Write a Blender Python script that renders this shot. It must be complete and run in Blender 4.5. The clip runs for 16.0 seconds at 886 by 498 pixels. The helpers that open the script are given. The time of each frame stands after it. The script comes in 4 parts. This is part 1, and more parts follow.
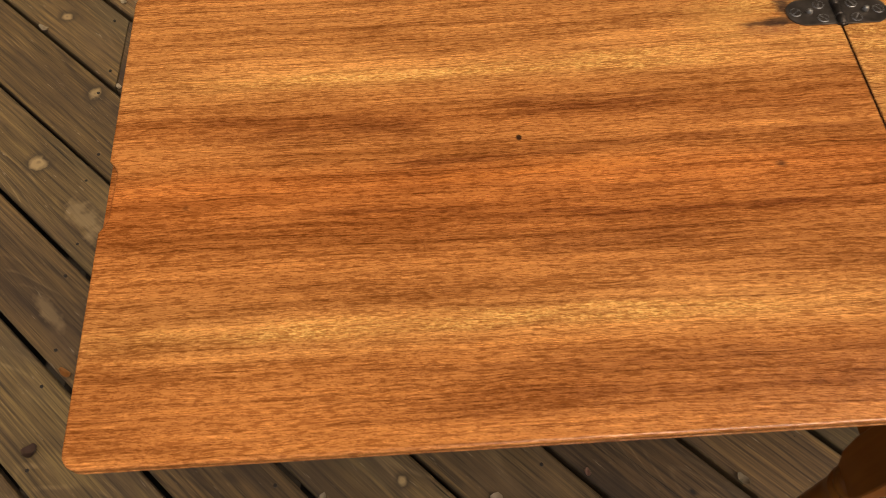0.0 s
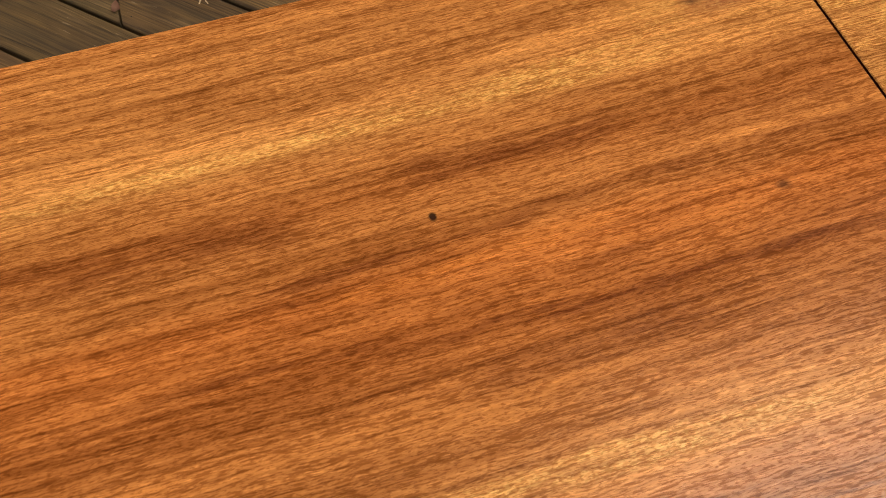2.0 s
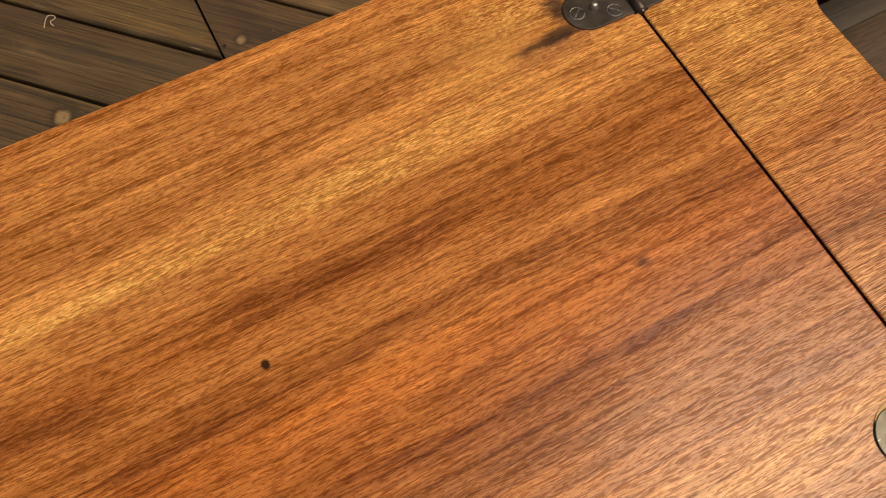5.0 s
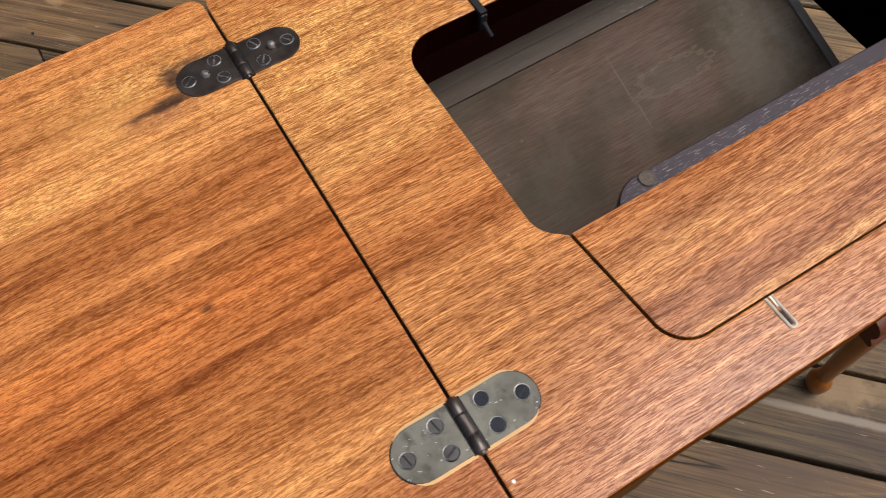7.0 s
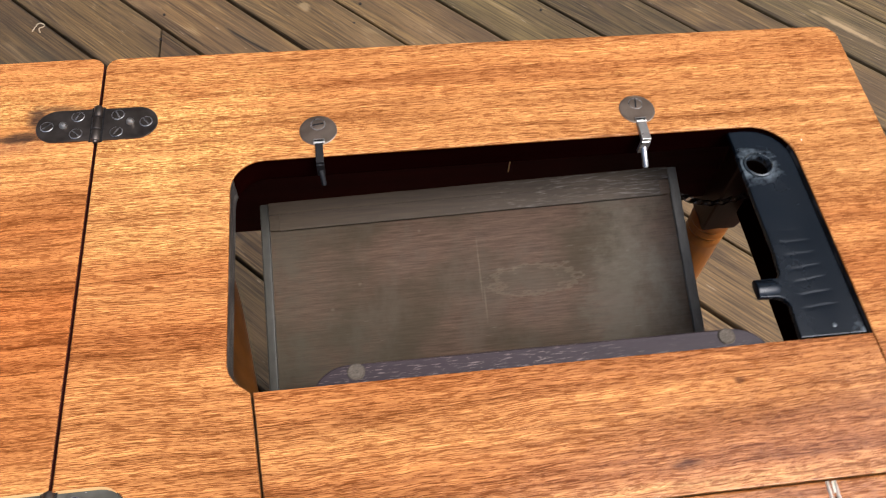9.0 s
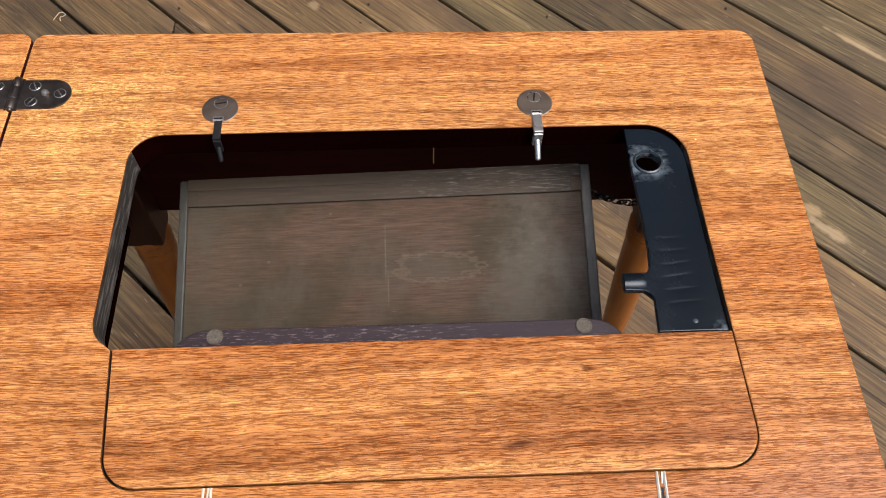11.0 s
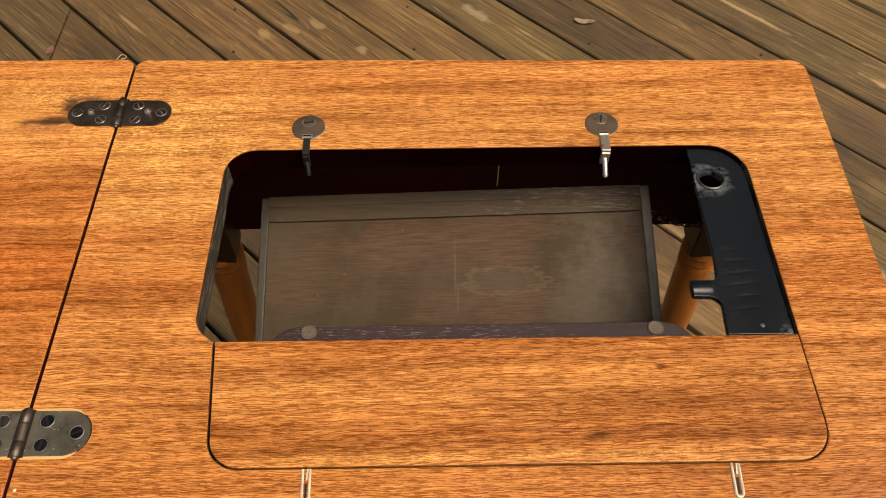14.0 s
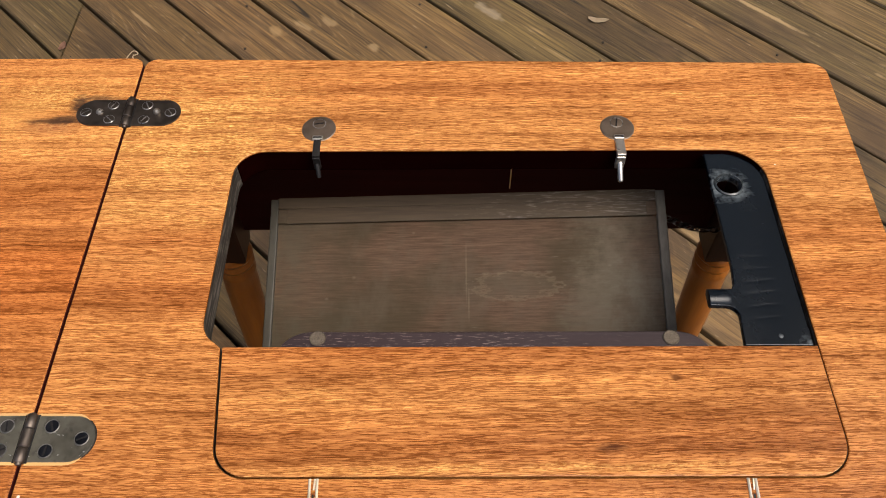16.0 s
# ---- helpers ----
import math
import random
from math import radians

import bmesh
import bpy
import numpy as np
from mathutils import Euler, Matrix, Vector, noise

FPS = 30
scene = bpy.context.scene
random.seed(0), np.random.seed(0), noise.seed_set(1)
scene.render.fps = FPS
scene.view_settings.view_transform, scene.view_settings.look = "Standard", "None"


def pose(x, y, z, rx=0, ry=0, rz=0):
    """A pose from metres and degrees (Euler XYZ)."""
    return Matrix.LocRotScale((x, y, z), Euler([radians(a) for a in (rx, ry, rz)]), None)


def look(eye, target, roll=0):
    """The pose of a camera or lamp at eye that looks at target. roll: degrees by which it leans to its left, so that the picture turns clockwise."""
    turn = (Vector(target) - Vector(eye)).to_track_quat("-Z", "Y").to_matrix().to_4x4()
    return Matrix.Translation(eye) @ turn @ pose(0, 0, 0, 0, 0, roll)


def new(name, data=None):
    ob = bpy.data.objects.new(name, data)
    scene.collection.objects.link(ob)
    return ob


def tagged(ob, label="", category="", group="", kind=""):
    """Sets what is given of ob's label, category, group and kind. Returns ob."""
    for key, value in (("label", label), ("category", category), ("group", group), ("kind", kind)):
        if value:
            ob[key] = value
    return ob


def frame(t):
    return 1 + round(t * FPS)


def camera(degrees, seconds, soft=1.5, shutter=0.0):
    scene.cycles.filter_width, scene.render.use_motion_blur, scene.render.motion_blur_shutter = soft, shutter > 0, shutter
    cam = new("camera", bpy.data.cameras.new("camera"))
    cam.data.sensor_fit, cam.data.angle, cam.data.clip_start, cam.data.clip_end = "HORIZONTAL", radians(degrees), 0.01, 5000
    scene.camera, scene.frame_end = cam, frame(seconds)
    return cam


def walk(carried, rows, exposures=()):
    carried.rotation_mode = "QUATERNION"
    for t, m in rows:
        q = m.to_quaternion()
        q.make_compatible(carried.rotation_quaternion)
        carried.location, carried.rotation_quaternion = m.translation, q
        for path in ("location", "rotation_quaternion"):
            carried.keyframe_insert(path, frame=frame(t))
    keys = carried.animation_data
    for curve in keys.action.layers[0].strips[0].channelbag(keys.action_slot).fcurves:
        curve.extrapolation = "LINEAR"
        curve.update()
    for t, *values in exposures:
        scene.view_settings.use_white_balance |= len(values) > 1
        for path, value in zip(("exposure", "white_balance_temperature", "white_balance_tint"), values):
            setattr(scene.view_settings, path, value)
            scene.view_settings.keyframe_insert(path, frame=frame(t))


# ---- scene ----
cam = camera(58.3, 16.0, soft=1.0, shutter=0.2)
PATH = [
    (0, (-0.347, 0.061, 1.214), (-0.325, 1.075, -0.51), -2.3),
    (0.5, (-0.329, 0.011, 1.266), (-0.236, 1.024, -0.456), 1.8),
    (1, (-0.325, 0.01, 1.265), (-0.224, 1.06, -0.434), 0.9),
    (1.5, (-0.342, 0.117, 1.174), (-0.163, 1.131, -0.541), -0.5),
    (2, (-0.335, 0.223, 1.105), (-0.066, 1.14, -0.652), -1.0),
    (2.5, (-0.333, 0.246, 1.084), (-0.038, 1.082, -0.709), -0.7),
    (3, (-0.329, 0.257, 1.078), (-0.024, 1.043, -0.735), -0.3),
    (3.2, (-0.324, 0.261, 1.078), (-0.019, 1.037, -0.74), -0.6),
    (5.3, (-0.232, 0.303, 1.117), (0.156, 1.032, -0.704), -0.5),
    (5.5, (-0.219, 0.3, 1.124), (0.191, 1.051, -0.684), -0.7),
    (6, (-0.17, 0.274, 1.133), (0.284, 1.071, -0.644), -0.5),
    (6.5, (-0.122, 0.223, 1.132), (0.34, 1.019, -0.644), -0.2),
    (7, (-0.062, 0.183, 1.142), (0.397, 0.968, -0.639), -0.9),
    (7.5, (-0.023, 0.156, 1.144), (0.442, 0.958, -0.628), 2.4),
    (8, (0.037, 0.13, 1.162), (0.425, 0.956, -0.618), 6.3),
    (8.5, (0.086, 0.14, 1.179), (0.398, 1.024, -0.588), 7.0),
    (9, (0.186, 0.15, 1.195), (0.379, 1.163, -0.519), 4.6),
    (9.2, (0.233, 0.155, 1.207), (0.343, 1.171, -0.512), 2.3),
    (11.3, (0.305, 0.105, 1.2), (0.366, 1.153, -0.502), 1.5),
    (11.5, (0.3, 0.096, 1.204), (0.353, 1.148, -0.496), 1.3),
    (12, (0.281, 0.049, 1.214), (0.319, 1.14, -0.462), 0.9),
    (12.5, (0.262, 0.031, 1.217), (0.298, 1.168, -0.428), 1.2),
    (13, (0.257, 0.057, 1.222), (0.272, 1.221, -0.404), 0.1),
    (13.5, (0.259, 0.068, 1.217), (0.272, 1.23, -0.411), 0.1),
    (14, (0.263, 0.071, 1.213), (0.278, 1.222, -0.422), -0.1),
    (14.5, (0.261, 0.068, 1.216), (0.278, 1.218, -0.421), 0.2),
    (15, (0.263, 0.068, 1.214), (0.271, 1.209, -0.429), -0.1),
    (15.5, (0.26, 0.074, 1.21), (0.259, 1.212, -0.435), -0.2),
    (16, (0.262, 0.082, 1.208), (0.252, 1.227, -0.432), -0.6),
]
EXPOSURES = [(0.0, -0.36, 7100, 10), (0.5, 0.03, 6800, 10), (1.0, 0.1, 6600, 10), (1.5, 0.0, 6800, 10), (2.5, -0.74, 7300, 10), (5.5, -0.42, 7300, 10), (6.1, -0.14, 6900, 10), (7.0, -0.05, 5450, 10), (7.5, 0.2, 4950, 10), (8.0, 0.42, 4750, 10), (9.0, 0.38, 5400, 10), (11.5, 0.3, 5400, 10), (12.0, 0.24, 5850, 10), (12.5, 0.29, 5750, 10), (13.0, 0.15, 6600, 10), (14.5, 0.07, 7200, 10), (15.0, 0.06, 7200, 10), (15.5, 0.12, 6250, 10), (16.0, 0.16, 6100, 10)]
walk(cam, [(t, look(eye, target, roll)) for t, eye, target, roll in PATH], EXPOSURES)

# ---- world, sun, exposure ----
world = bpy.data.worlds.new("sky")
scene.world = world
world.use_nodes = True
wn = world.node_tree
bg = wn.nodes["Background"]
sky = wn.nodes.new("ShaderNodeTexSky")
sky.sky_type = "NISHITA"
sky.sun_disc = False
sky.sun_elevation, sky.sun_rotation = radians(62.2), radians(117)
sky.dust_density, sky.air_density, sky.ozone_density = 8.0, 1.0, 0.3
wn.links.new(sky.outputs[0], bg.inputs[0])
bg.inputs[1].default_value = 0.15
sun = new("sun", bpy.data.lights.new("sun", "SUN"))
sun.data.energy, sun.data.angle, sun.data.color = 1.75, radians(42), (1.0, 0.90, 0.78)
sun.matrix_world = look((1.95, -1.10, 4.25), (0, 0, 0))

# ---- materials ----
TOP = 0.736


def material(name):
    m = bpy.data.materials.new(name)
    m.use_nodes = True
    nt = m.node_tree
    return m, nt, nt.nodes["Principled BSDF"]


def node(nt, kind, inputs=(), **props):
    n = nt.nodes.new(kind)
    for k, v in props.items():
        setattr(n, k, v)
    for k, v in dict(inputs).items():
        if isinstance(v, bpy.types.NodeSocket):
            nt.links.new(v, n.inputs[k])
        else:
            n.inputs[k].default_value = v
    return n


def ramp(nt, fac, stops):
    r = nt.nodes.new("ShaderNodeValToRGB")
    while len(r.color_ramp.elements) < len(stops):
        r.color_ramp.elements.new(0.5)
    for e, (p, c) in zip(r.color_ramp.elements, stops):
        e.position = p
        e.color = (*c, 1) if len(c) == 3 else (c[0], c[0], c[0], 1)
    nt.links.new(fac, r.inputs[0])
    return r.outputs[0]


def mix(nt, fac, a, b, blend="MIX"):
    m = node(nt, "ShaderNodeMix", data_type="RGBA", blend_type=blend)
    for key, v in ((0, fac), (6, a), (7, b)):
        if isinstance(v, bpy.types.NodeSocket):
            nt.links.new(v, m.inputs[key])
        else:
            m.inputs[key].default_value = v if key == 0 else (*v, 1)
    return m.outputs[2]


def mathn(nt, op, a, b=0.0):
    m = node(nt, "ShaderNodeMath", operation=op)
    for k, v in ((0, a), (1, b)):
        if isinstance(v, bpy.types.NodeSocket):
            nt.links.new(v, m.inputs[k])
        else:
            m.inputs[k].default_value = v
    return m.outputs[0]


def coords(nt, scale=(1, 1, 1), rotation=0.0, offset=(0, 0, 0)):
    tc = node(nt, "ShaderNodeTexCoord")
    mp = node(nt, "ShaderNodeMapping", {"Vector": tc.outputs["Object"], "Scale": scale, "Location": offset, "Rotation": (0, 0, radians(rotation))})
    return mp.outputs[0]


def noise_tex(nt, vec, scale=1.0, detail=3.0, rough=0.55, distortion=0.0):
    return node(nt, "ShaderNodeTexNoise", {"Vector": vec, "Scale": scale, "Detail": detail, "Roughness": rough, "Distortion": distortion}).outputs[0]


def blob(nt, x, y, rx, ry, soft=0.5):
    """1 inside an oval mark of the surface, 0 outside, with a soft edge."""
    v = coords(nt, (1 / rx, 1 / ry, 0), 0, (-x / rx, -y / ry, 0))
    d = node(nt, "ShaderNodeVectorMath", {0: v}, operation="LENGTH").outputs["Value"]
    wob = noise_tex(nt, coords(nt, (90, 260, 90)), 1, 4, 0.65)
    d = mathn(nt, "ADD", d, mathn(nt, "MULTIPLY", mathn(nt, "SUBTRACT", wob, 0.5), 1.7))
    return node(nt, "ShaderNodeMapRange", {0: d, 1: 1 - soft, 2: 1 + soft, 3: 1.0, 4: 0.0}).outputs[0]


def table_wood(name, seed, tones, streaks=(), glints=(), marks=(), rough=0.13, pore_size=1.0, pore_dark=0.8, line_amount=0.5, crisp=0.0):
    """Varnished mahogany, grain along x.
    tones: (y, brightness, redness) across the board; streaks: (x0, y0, x1, y1, half width, amount), dark along the
    grain, pale when below 0; glints: (x, y, half length, half width, amount) of speckled gold sheen, painted into the
    colour."""
    m, nt, b = material(name)
    here = node(nt, "ShaderNodeTexCoord").outputs["Object"]
    wob = noise_tex(nt, coords(nt, (2.2, 5, 1), 0, (seed, 0, 0)), 1.0, 2)
    wave = noise_tex(nt, coords(nt, (26, 40, 1), 0, (seed + 3, 0, 0)), 1.0, 2)
    bend = mathn(nt, "ADD", mathn(nt, "MULTIPLY", mathn(nt, "SUBTRACT", wob, 0.5), 0.016), mathn(nt, "MULTIPLY", mathn(nt, "SUBTRACT", wave, 0.5), 0.0042))
    base = node(nt, "ShaderNodeVectorMath", {0: here, 1: node(nt, "ShaderNodeCombineXYZ", {1: bend}).outputs[0]}, operation="ADD").outputs[0]
    xyz = node(nt, "ShaderNodeSeparateXYZ", {0: base})
    gx, gy = xyz.outputs[0], xyz.outputs[1]

    def grain(sx, sy, detail, off, rough_=0.6):
        mp = node(nt, "ShaderNodeMapping", {"Vector": base, "Scale": (sx, sy, sy), "Location": (seed + off, off, 0)}).outputs[0]
        return noise_tex(nt, mp, 1.0, detail, rough_)

    def between(v, lo, hi, out0=0.0, out1=1.0, soft=True):
        return node(nt, "ShaderNodeMapRange", {0: v, 1: lo, 2: hi, 3: out0, 4: out1}, interpolation_type="SMOOTHSTEP" if soft else "LINEAR").outputs[0]

    # broad bands across the board: wood tone, with sheen painted into the golden ones
    across = between(gy, 0.19, 0.63, 0.0, 1.0, False)
    across = mathn(nt, "ADD", across, mathn(nt, "MULTIPLY", mathn(nt, "SUBTRACT", grain(2.6, 30, 2, 2.7), 0.5), 0.05))
    stops = [((y - 0.19) / 0.44, (0.555 * v * (1 + 0.05 * r), 0.236 * v * (1 - 0.16 * r), 0.068 * v * (1 - 0.30 * r))) for y, v, r in tones]
    col = ramp(nt, across, stops)
    cloud = grain(5, 26, 3, 8.1)
    col = mix(nt, 0.7, col, ramp(nt, cloud, [(0.3, (0.66, 0.58, 0.50)), (0.5, (0.98, 0.97, 0.95)), (0.7, (1.22, 1.24, 1.24))]), "MULTIPLY")
    ribbon = grain(3, 130, 3, 7.7)
    col = mix(nt, 0.62, col, ramp(nt, ribbon, [(0.32, (0.56, 0.46, 0.36)), (0.5, (0.98, 0.97, 0.95)), (0.68, (1.24, 1.26, 1.22))]), "MULTIPLY")
    # long fine lines
    line = grain(9, 700, 3, 1.3)
    col = mix(nt, line_amount, col, ramp(nt, line, [(0.34, (0.40, 0.30, 0.20)), (0.48, (0.95, 0.94, 0.92)), (0.68, (1.22, 1.24, 1.20))]), "MULTIPLY")
    # gold speckle: the sheen of the figure in the light, painted as colour
    speck = ramp(nt, grain(330, 700, 1.0, 31.0), [(0.44, (0.0,)), (0.58, (1.0,))])
    patchy = ramp(nt, grain(16, 110, 2, 27.5), [(0.40, (0.15,)), (0.62, (1.0,))])
    for x, y, rx, ry, amount in glints:
        dx = between(mathn(nt, "ABSOLUTE", mathn(nt, "SUBTRACT", gx, x)), rx * 0.4, rx, 1.0, 0.0)
        dy = between(mathn(nt, "ABSOLUTE", mathn(nt, "SUBTRACT", gy, y)), ry * 0.2, ry, 1.0, 0.0)
        f = mathn(nt, "MULTIPLY", mathn(nt, "MULTIPLY", dx, dy), mathn(nt, "MULTIPLY", patchy, amount))
        col = mix(nt, mathn(nt, "MULTIPLY", f, 0.5), col, (0.70, 0.32, 0.075))
        col = mix(nt, mathn(nt, "MULTIPLY", f, speck), col, (0.86, 0.50, 0.15))
    # streaks of their own place, frayed along the grain
    fray = mathn(nt, "MULTIPLY", mathn(nt, "SUBTRACT", grain(30, 420, 2, 14.2), 0.5), 0.016)
    broken = ramp(nt, grain(20, 260, 2, 11.9), [(0.38, (0.15,)), (0.58, (1.0,))])
    for x0, y0, x1, y1, w, amount in streaks:
        k = (y1 - y0) / (x1 - x0)
        d = mathn(nt, "SUBTRACT", mathn(nt, "SUBTRACT", gy, mathn(nt, "MULTIPLY", gx, k)), y0 - k * x0)
        d = mathn(nt, "ABSOLUTE", mathn(nt, "ADD", d, fray))
        fade = 0.18 * (x1 - x0)
        f = mathn(nt, "MULTIPLY", between(d, 0.1 * w, w, 1.0, 0.0), mathn(nt, "MULTIPLY", between(gx, x0, x0 + fade), between(gx, x1 - fade, x1, 1.0, 0.0)))
        f = mathn(nt, "MULTIPLY", mathn(nt, "MULTIPLY", f, broken), 0.85 * abs(amount))
        col = mix(nt, f, col, (0.150, 0.036, 0.009) if amount > 0 else (0.72, 0.24, 0.045))
    # pores: short dark dashes, denser in some bands
    dense = mathn(nt, "MULTIPLY", mathn(nt, "SUBTRACT", grain(9, 120, 2, 16.4), 0.5), 0.16)
    dash = mathn(nt, "SUBTRACT", grain((120 - 45 * crisp) / pore_size, (1050 + 420 * crisp) / pore_size, 1.5, 5.9), dense)
    small = mathn(nt, "SUBTRACT", grain((300 - 120 * crisp) / pore_size, 1700 / pore_size, 1.0, 9.4), dense)
    pore = mathn(nt, "MAXIMUM", ramp(nt, dash, [(0.405 + 0.030 * crisp, (1.0,)), (0.490 - 0.012 * crisp, (0.0,))]), ramp(nt, small, [(0.37, (0.9,)), (0.45, (0.0,))]))
    col = mix(nt, mathn(nt, "MULTIPLY", pore, pore_dark), col, mix(nt, 1.0, col, (0.36 - 0.04 * crisp, 0.25 - 0.04 * crisp, 0.16 - 0.03 * crisp), "MULTIPLY"))
    pale = ramp(nt, grain((120 - 60 * crisp) / pore_size, 950 / pore_size, 1.5, 21.3), [(0.56 - 0.015 * crisp, (0.0,)), (0.66 - 0.05 * crisp, (0.55 + 0.15 * crisp,))])
    col = mix(nt, pale, col, mix(nt, 1.0, col, (1.45, 1.60, 1.75), "MULTIPLY"))
    for x, y, rx, ry, soft, amount, c in marks:
        col = mix(nt, mathn(nt, "MULTIPLY", blob(nt, x, y, rx, ry, soft), amount), col, c)
    nt.links.new(col, b.inputs["Base Color"])
    smear = noise_tex(nt, coords(nt, (9, 14, 9)), 1.0, 3)
    nt.links.new(between(smear, 0.3, 0.7, rough - 0.05, rough + 0.07), b.inputs["Roughness"])
    nt.links.new(between(pore, 0.0, 1.0, 0.45, 0.20), b.inputs["Specular IOR Level"])
    h = mathn(nt, "ADD", mathn(nt, "MULTIPLY", pore, -0.6), mathn(nt, "MULTIPLY", line, 0.5))
    nt.links.new(node(nt, "ShaderNodeBump", {"Height": h, "Strength": 0.10, "Distance": 0.0003}).outputs[0], b.inputs["Normal"])
    return m


def plain_wood(name, dark, light, rough, sx=4.0, sy=90.0, axis=0, spec=0.5):
    m, nt, b = material(name)
    s = [sy, sy, sy]
    s[axis] = sx
    g = noise_tex(nt, coords(nt, s), 1.0, 4, 0.6, 0.3)
    big = noise_tex(nt, coords(nt, (7, 7, 7)), 1.0, 3)
    col = mix(nt, g, dark, light)
    col = mix(nt, 0.6, col, ramp(nt, big, [(0.3, (0.65, 0.62, 0.6)), (0.7, (1.15, 1.12, 1.1))]), "MULTIPLY")
    nt.links.new(col, b.inputs["Base Color"])
    b.inputs["Roughness"].default_value = rough
    b.inputs["Specular IOR Level"].default_value = spec
    nt.links.new(node(nt, "ShaderNodeBump", {"Height": g, "Strength": 0.3, "Distance": 0.0006}).outputs[0], b.inputs["Normal"])
    return m


def metal(name, base, worn, rough, metallic=0.9, scale=220.0):
    m, nt, b = material(name)
    n1 = noise_tex(nt, coords(nt), scale, 4)
    n2 = noise_tex(nt, coords(nt), scale / 5, 3)
    nt.links.new(mix(nt, ramp(nt, n2, [(0.35, (0.0,)), (0.65, (1.0,))]), base, worn), b.inputs["Base Color"])
    nt.links.new(node(nt, "ShaderNodeMapRange", {0: n1, 1: 0.3, 2: 0.7, 3: rough - 0.08, 4: rough + 0.12}).outputs[0], b.inputs["Roughness"])
    b.inputs["Metallic"].default_value = metallic
    nt.links.new(node(nt, "ShaderNodeBump", {"Height": n1, "Strength": 0.12, "Distance": 0.0005}).outputs[0], b.inputs["Normal"])
    return m


DARK = (0.05, 0.014, 0.006)
leaf_wood = table_wood("leaf_mahogany", 0.0, [(0.20, 1.0, 0.4), (0.23, 0.86, 0.6), (0.262, 0.92, 0.4), (0.287, 1.16, -0.3), (0.315, 0.95, 0.3), (0.352, 0.80, 0.7), (0.385, 0.82, 1.0), (0.402, 0.98, 1.0), (0.425, 0.80, 0.6), (0.440, 0.94, 0.4), (0.463, 0.72, 0.8), (0.485, 0.94, 0.2), (0.508, 1.18, -0.3), (0.535, 1.06, 0.0), (0.575, 1.0, 0.1), (0.615, 1.02, 0.2)], [
    (-0.40, 0.4165, -0.20, 0.4240, 0.0050, 0.85),
    (-0.24, 0.4270, 0.02, 0.4320, 0.0060, 0.70),
    (-0.40, 0.4110, -0.22, 0.3980, 0.0024, 0.70),
    (-0.36, 0.4020, -0.16, 0.4120, 0.0060, -0.55),
    (-0.31, 0.3860, -0.12, 0.3900, 0.0110, 0.50),
    (-0.45, 0.3800, -0.20, 0.3680, 0.0042, 0.70),
    (-0.34, 0.3690, -0.03, 0.3660, 0.0050, 0.75),
    (-0.55, 0.3660, -0.40, 0.3760, 0.0050, 0.50),
    (-0.54, 0.4620, -0.33, 0.4520, 0.0200, 0.70),
    (-0.30, 0.4700, -0.14, 0.4620, 0.0150, 0.70),
    (-0.16, 0.4530, 0.00, 0.4500, 0.0100, 0.55),
    (-0.30, 0.3420, -0.12, 0.3480, 0.0160, 0.50),
    (-0.13, 0.3900, 0.01, 0.3780, 0.0090, 0.45),
    (-0.46, 0.2560, -0.05, 0.2480, 0.0050, 0.50),
    (-0.30, 0.2300, -0.02, 0.2360, 0.0080, 0.45),
], [(-0.34, 0.5085, 0.24, 0.013, 0.75), (-0.17, 0.5080, 0.09, 0.016, 0.7), (-0.34, 0.2870, 0.27, 0.011, 0.7), (-0.20, 0.2885, 0.10, 0.009, 0.6), (-0.01, 0.5550, 0.17, 0.060, 0.55)], [
    (-0.278, 0.436, 0.0018, 0.0026, 0.35, 0.95, (0.02, 0.008, 0.005)),
    (-0.088, 0.398, 0.0036, 0.0026, 0.6, 0.7, (0.05, 0.018, 0.010)),
    (-0.525, 0.389, 0.0022, 0.0022, 0.5, 0.55, DARK),
    (-0.092, 0.548, 0.030, 0.014, 0.7, 0.3, (0.62, 0.30, 0.08)),
    (-0.058, 0.5330, 0.020, 0.0060, 0.7, 0.45, (0.24, 0.085, 0.045)),
    (-0.0615, 0.5400, 0.018, 0.0030, 0.45, 0.80, (0.040, 0.022, 0.015)),
    (-0.049, 0.5420, 0.012, 0.0048, 0.45, 0.80, (0.035, 0.021, 0.015)),
    (-0.0425, 0.558, 0.0070, 0.0100, 0.5, 0.85, (0.040, 0.025, 0.018)),
    (-0.030, 0.5660, 0.014, 0.0034, 0.6, 0.65, (0.050, 0.028, 0.020)),
], line_amount=0.62, pore_dark=0.7)
